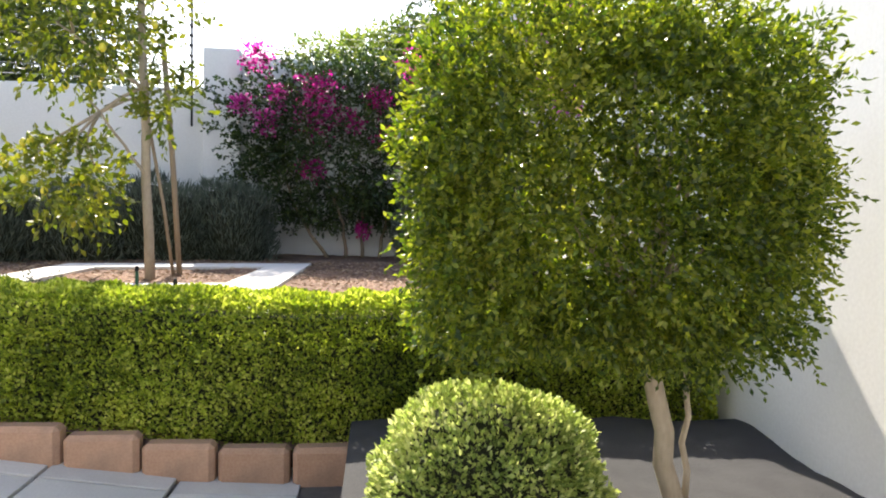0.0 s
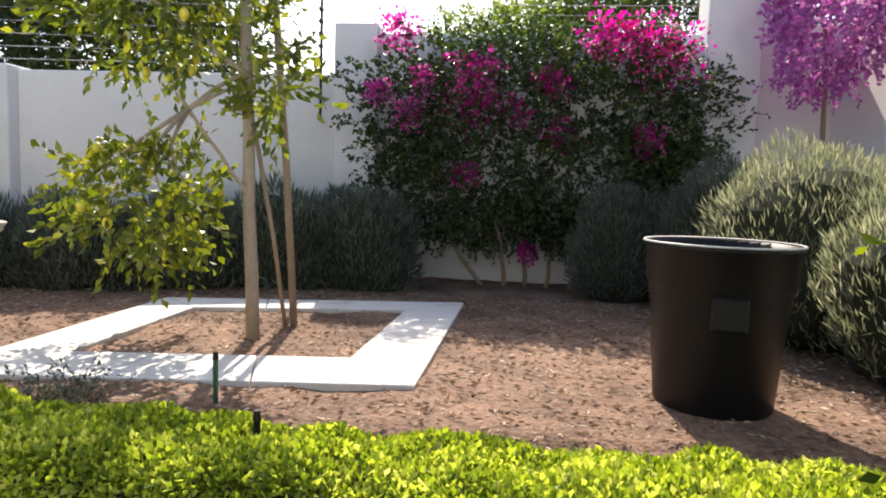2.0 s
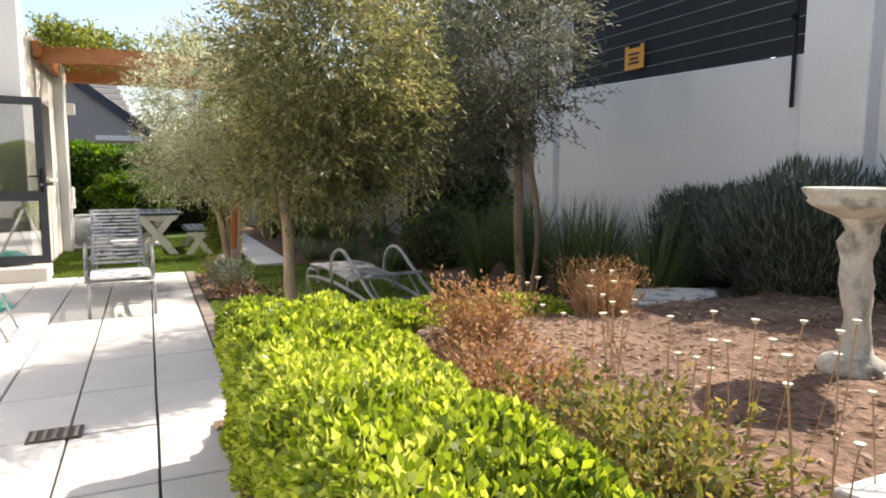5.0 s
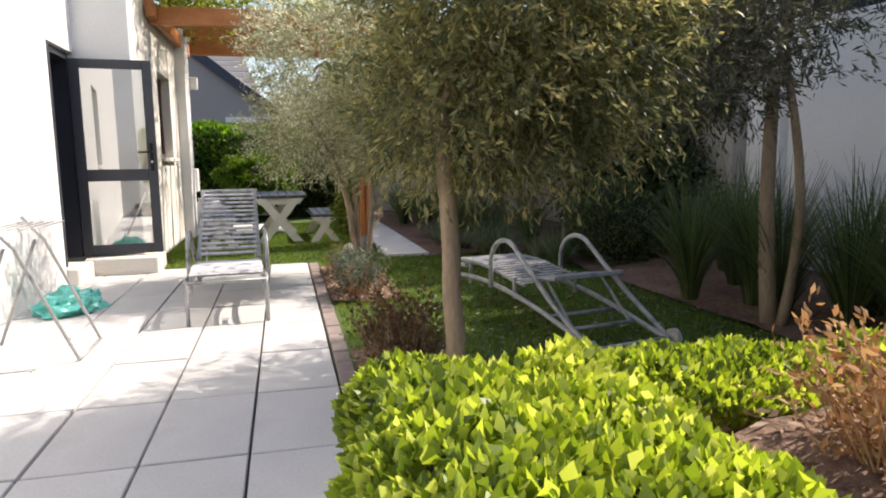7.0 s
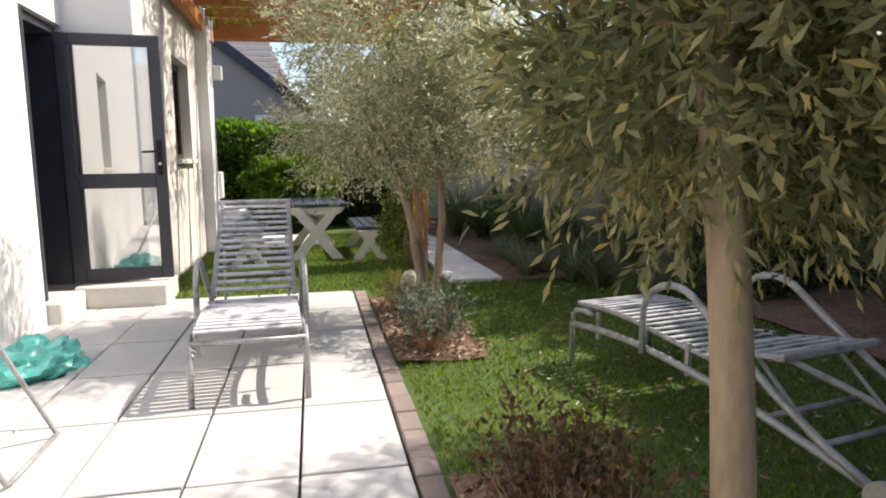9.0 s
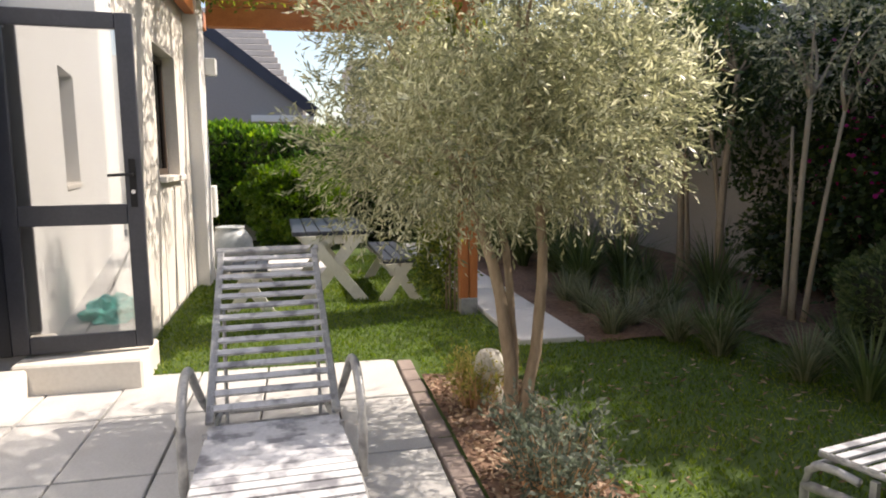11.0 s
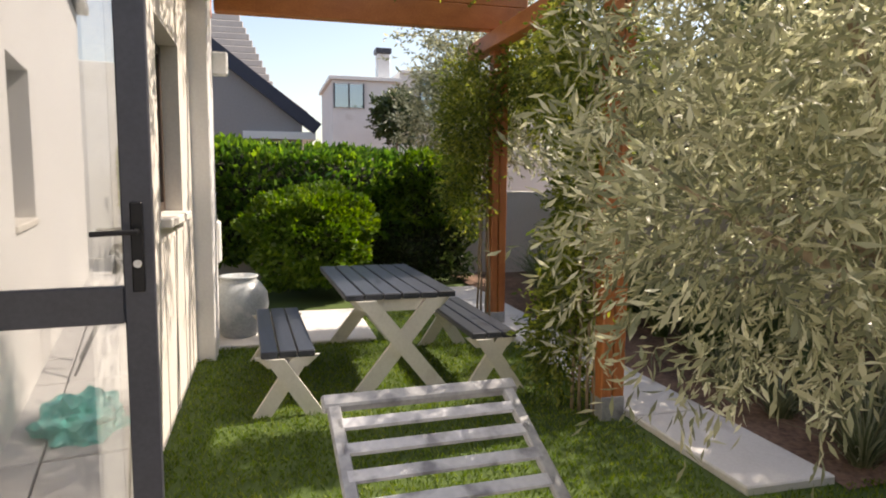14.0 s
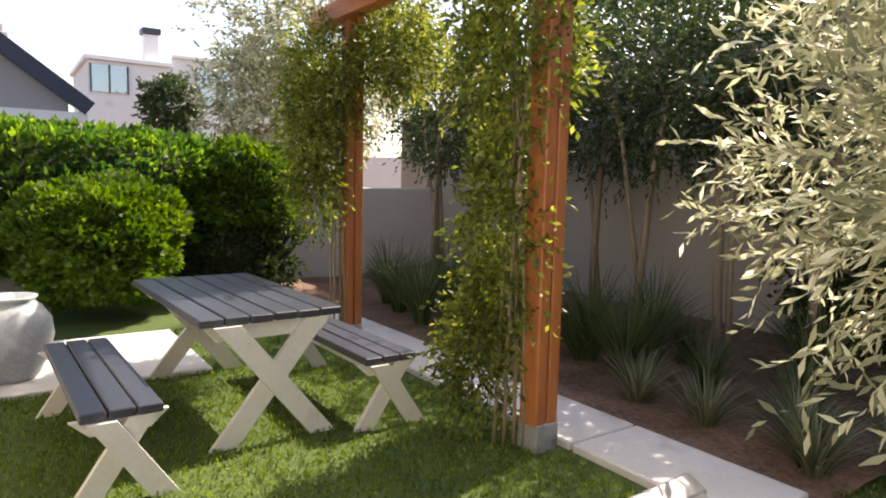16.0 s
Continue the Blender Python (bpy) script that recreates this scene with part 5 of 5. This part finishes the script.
# vines on the posts
for x, y, parts in ((-12.75, 5.42, (((-12.85, 5.45, 1.2), (0.22, 0.2, 0.75)), ((-12.85, 5.5, 2.3), (0.36, 0.34, 0.6)), ((-12.95, 5.35, 0.5), (0.2, 0.2, 0.4)))), (-15.35, 5.6, (((-15.4, 5.45, 2.2), (0.34, 0.3, 0.6)), ((-15.4, 5.4, 1.5), (0.22, 0.2, 0.5)), ((-15.0, 6.0, 2.6), (0.5, 0.35, 0.45))))):
    e = empty("climbing_vine", (x, y, 0.0), "loose green vine climbing the pergola post", "climber", "vines on the pergola posts")
    B = np.array(e.location)
    ps, ds = [], []
    for c, r in parts:
        p, n = in_ball(int(1700 * r[0] * 3 * r[2]), np.array(c) - B, r, 0.2, 0.25, c[2])
        q, d = sprigs(0, p, n, 0.14, 6, 0.3)
        ps.append(q)
        ds.append(d)
    leaves("foliage", np.concatenate(ps), np.concatenate(ds), 0.05, 0.022, L_VINE, e)
    bm = bmesh.new()
    for k in range(4):
        limb(bm, (0.05 * k - 0.05, 0.03 * k - 0.05, -0.02), (0.1 * math.sin(k * 2), 0.08 * math.cos(k), 2.6), 0.012, 0.006, 0.15, 10)
    ob_from("stem", bm, OLIVEBARK, e, True)
# leaf layer added above view: shades the cream wall, dapples the lawn
rv = empty("pergola_vine", (-14, 4.4, 3.35), "unseen vine layer added over the rafters to dapple the light", "climber")
B = np.array(rv.location)
k = 2000
p = np.stack([rng.uniform(-15.2, -11.9, k), 3.0 + 2.8 * rng.random(k) ** 1.7, 3.345 + 0.08 * rng.random(k)], 1)
p = p[bumpy(p * np.array((1, 1, 0)), 3.4) > -0.30 + 0.22 * (p[:, 1] - 3.0)]
q, d = sprigs(0, p - B, rng.normal(size=p.shape) * np.array((1, 1, 0.3)), 0.2, 7, 0.1)
leaves("foliage", q, d, 0.06, 0.03, L_VINE, rv)
wv = empty("wall_creeper", (-11.3, 8.9, 0.3), "dark creeper with red flowers against the shaded wall", "climber")
B = np.array(wv.location)
ps, ds = [], []
for cx, cz, rx, rz, k in ((-11.3, 0.95, 1.0, 0.85, 1100), (-10.6, 1.8, 0.95, 0.85, 1000), (-12.4, 0.6, 0.7, 0.45, 420), (-12.0, 1.75, 0.5, 0.4, 240), (-11.7, 2.5, 0.6, 0.3, 230), (-12.8, 1.35, 0.35, 0.25, 80), (-13.2, 2.2, 0.6, 0.35, 150), (-10.0, 0.8, 0.5, 0.7, 400)):
    p, n = in_ball(k, (cx, 8.83, cz), (rx, 0.22, rz), 0.15, 0.35, cx)
    q, d = sprigs(0, p - B, n + np.array((0, -0.4, 0)), 0.17, 6, 0.25)
    ps.append(q)
    ds.append(d)
leaves("foliage", np.concatenate(ps), np.concatenate(ds), 0.07, 0.045, L_BOUG, wv)
p, n = in_ball(130, (-11.2, 8.6, 1.5), (1.0, 0.12, 0.9), 0.1, 0.3, 2.0)
leaves("flower", p - B, n, 0.05, 0.04, P_BOUG, wv)
bm = bmesh.new()
for k in range(6):
    limb(bm, (0.15 * k - 0.4, -0.05, -0.3), (0.45 * k - 1.5, 0.0, 1.2 + 0.2 * (k % 3)), 0.018, 0.006, 0.3, 9)
ob_from("stem", bm, OLIVEBARK, wv, True)


# dry and mixed shrubs behind the hedge
def shrub(name, label, c, r, stems, mat, length, width, twig, per, stem_mat=STRAW):
    e = empty(name, c, label, "shrub")
    bm = bmesh.new()
    ps, ds = [], []
    for k in range(stems):
        a = rng.normal(size=2)
        a *= min(1, 1.2 / max(np.linalg.norm(a), 1e-6)) * (0.4 + 0.6 * rng.random())
        b = Vector((a[0] * r[0] * 0.35, a[1] * r[1] * 0.35, -0.03))
        t = Vector((a[0] * r[0], a[1] * r[1], r[2] * (0.6 + 0.4 * rng.random())))
        tube(bm, [b, b.lerp(t, 0.5) + Vector((0.02 * rng.normal(), 0.02 * rng.normal(), 0.02)), t], [0.004, 0.003, 0.0015], 4, False)
        ps.append([b.lerp(t, f) for f in np.linspace(0.45, 1, 3)])
        ds.append([t - b] * 3)
    ob_from("stem", bm, stem_mat, e)
    p, d = np.array(ps).reshape(-1, 3), unit(np.array(ds).reshape(-1, 3))
    q, dd = sprigs(0, p, d, twig, per, 0.0)
    leaves("foliage", q, dd, length, width, mat, e, jitter=0.5)
    return e


shrub("dry_shrub", "upright dried brown shrub", (-4.68, 6.75, 0.42), (0.2, 0.26, 0.42), 220, L_DRY, 0.03, 0.006, 0.08, 5)
shrub("dry_shrub", "dried tan shrub beside the hedge", (-4.4, 5.75, 0.45), (0.28, 0.24, 0.34), 130, L_DRY, 0.03, 0.012, 0.1, 6)
shrub("dry_shrub", "sprawling dried tan plant behind the hedge", (-3.7, 5.5, 0.42), (0.4, 0.26, 0.24), 140, L_DRY, 0.03, 0.012, 0.1, 6)
shrub("mixed_shrub", "half-dry shrub with small green leaves", (-2.95, 5.5, 0.42), (0.45, 0.26, 0.26), 160, L_MIX, 0.035, 0.016, 0.1, 7)
shrub("mixed_shrub", "half-dry shrub with small green leaves", (-2.3, 5.4, 0.4), (0.36, 0.22, 0.22), 110, L_MIX, 0.035, 0.016, 0.1, 7)
shrub("grey_shrub", "small twiggy grey-green shrub before the kerb", (-1.45, 5.52, 0.5), (0.24, 0.17, 0.2), 50, L_LAV, 0.03, 0.012, 0.08, 5)
shrub("tree_bed_shrub", "low reddish shrub beneath the olive tree", (-6.75, 5.0, 0.02), (0.34, 0.22, 0.42), 170, L_REDDRY, 0.03, 0.014, 0.1, 7, OLIVEBARK)
shrub("tree_bed_shrub", "low grey-green shrub beneath the olive tree", (-9.2, 5.02, 0.02), (0.32, 0.2, 0.34), 130, L_LAV, 0.035, 0.014, 0.1, 7)
shrub("tree_bed_shrub", "low dry shrub beneath the olive tree", (-10.3, 4.98, 0.02), (0.2, 0.16, 0.25), 70, L_MIX, 0.035, 0.010, 0.1, 6)
e = empty("seed_head", (-2.9, 5.75, 0.5), "pale dry flower heads on thin stems", "plant")
bm = bmesh.new()
bm2 = bmesh.new()
for k in range(38):
    b = Vector((rng.uniform(-1.0, 0.9), rng.uniform(-0.2, 0.3), 0))
    t = b + Vector((0.05 * rng.normal(), 0.05 * rng.normal(), rng.uniform(0.3, 0.5)))
    tube(bm, [b, t], 0.0022, 4, False)
    bmesh.ops.create_cone(bm2, cap_ends=True, segments=6, radius1=0.005, radius2=0.013, depth=0.012, matrix=Matrix.Translation(t))
ob_from("stem", bm, STRAW, e)
ob_from("head", bm2, FLOWERWHITE, e)
figure = empty("stone_ornament", (-10.33, 5.08, 0.0), "small pale round stone ornament in the tree bed", "ornament")
bm = bmesh.new()
lathe(bm, [(0.0, 0.0), (0.09, 0.0), (0.10, 0.05), (0.06, 0.14), (0.09, 0.2), (0.10, 0.26), (0.06, 0.33), (0.0, 0.35)], 18, 0.03)
ob_from("body", bm, STONE, figure, True)

# litter and grass
k = 15000
p = np.stack([rng.uniform(-5.0, 4.3, k), rng.uniform(5.2, 9.5, k), np.zeros(k)], 1)
p[:, 2] = [bed_z(x, y) + 0.008 for x, y in p[:, :2]]
d = rng.normal(size=(k, 3))
d[:, 2] *= 0.08
tagged(leaves("leaf_litter", p, d, 0.05, 0.013, L_LITTER, jitter=0.0), "dry leaf litter scattered over the bare soil", "litter")
k = 2500
p = np.stack([np.where(rng.random(k) < 0.5, rng.uniform(-10.8, -8.9, k), rng.uniform(-7.4, -5.4, k)), rng.uniform(4.8, 5.4, k), np.full(k, 0.045)], 1)
d = rng.normal(size=(k, 3))
d[:, 2] *= 0.2
tagged(leaves("leaf_litter", p, d, 0.045, 0.02, L_LITTER, jitter=0.0), "dry leaf litter under the olive trees", "litter")
k = 900
p = np.stack([rng.uniform(-11, -5.8, k), rng.uniform(5.4, 7.6, k), np.full(k, 0.03)], 1)
d = rng.normal(size=(k, 3))
d[:, 2] *= 0.2
tagged(leaves("leaf_litter", p, d, 0.05, 0.012, L_LITTER, jitter=0.0), "narrow fallen leaves on the lawn", "litter")
k = 130000
p = np.stack([rng.uniform(-16.5, -5.6, k), rng.uniform(2.85, 7.6, k), np.zeros(k)], 1)
keep = ~((p[:, 0] > -11.35) & (p[:, 1] < 4.8)) & ~((p[:, 0] < -11.45) & (p[:, 1] > 5.6)) & ~((p[:, 0] > -10.9) & (p[:, 1] < 5.3) & ((p[:, 0] < -8.95) | (p[:, 0] > -7.35))) & ~((p[:, 0] < -14.95) & (p[:, 1] < 4.42))
p = p[keep]
d = rng.normal(size=p.shape) * 0.5
d[:, 2] = 1
tagged(leaves("grass", p, d, 0.032, 0.009, L_GRASS, jitter=0.3), "short green lawn grass blades", "grass")

# ---- pieces of the setting ----
pave = tagged(new("paving"), "large rectangular pale concrete pavers with dark joints", kind="structure")
bm = bmesh.new()
cuboid(bm, (-0.369, -0.2135, -0.05), (0.369, 0.2135, 0), 0.004)
first = ob_from("paver", bm, PAVER, pave)
first_used = False
n_pav = 0
for i in range(-1, 24):
    xc = -11.0 + 0.755 * i
    for j in range(16):
        yc = 4.66 - 0.22 - 0.44 * j
        if xc < -2.5 and yc < 2.1 or xc > 4.2 or xc < -11.1 or (xc > 1.0 and yc > 2.3):
            continue
        o = first if not first_used else new("paver", first.data)
        first_used = True
        o.parent = pave
        z = ground_z(xc)
        o.matrix_basis = pose(xc, yc, z + 0.002 * math.sin(i * 5 + j * 3), 0, math.degrees(math.atan2(ground_z(xc - 0.37) - ground_z(xc + 0.37), 0.74)), 0.2 * math.sin(i * 3 + j * 7))
edge = tagged(new("brick_edging"), "row of dark brick edging beside the paving", kind="structure")
bm = bmesh.new()
cuboid(bm, (-0.108, -0.052, -0.06), (0.108, 0.052, 0.0), 0.006)
brick = ob_from("brick", bm, BRICK, edge)
for i in range(26):
    o = brick if i == 0 else new("brick", brick.data)
    o.parent = edge
    o.matrix_basis = pose(-11.2 + 0.225 * i, 4.722, 0.006 + 0.003 * math.sin(i * 4), 0, 0, 0.8 * math.sin(i * 7))
blocks = tagged(new("retaining_edge"), "row of rounded terracotta retaining blocks", kind="structure")
bm = bmesh.new()
cuboid(bm, (-0.22, -0.07, -0.16), (0.22, 0.07, 0.16), 0.03)
blk = ob_from("block", bm, TERRA, blocks)
spots = [(x, 4.46, ground_z(x) + 0.05, 2.0 * math.sin(x * 9)) for x in np.arange(-1.9, 2.0, 0.46)] + [(-4.93, y, 0.42, 90 + 3 * math.sin(y * 5)) for y in np.arange(5.6, 7.2, 0.46)]
for i, (x, y, z, a) in enumerate(spots):
    o = blk if i == 0 else new("block", blk.data)
    o.parent = blocks
    o.matrix_basis = pose(x, y, z, 0, 0, a)
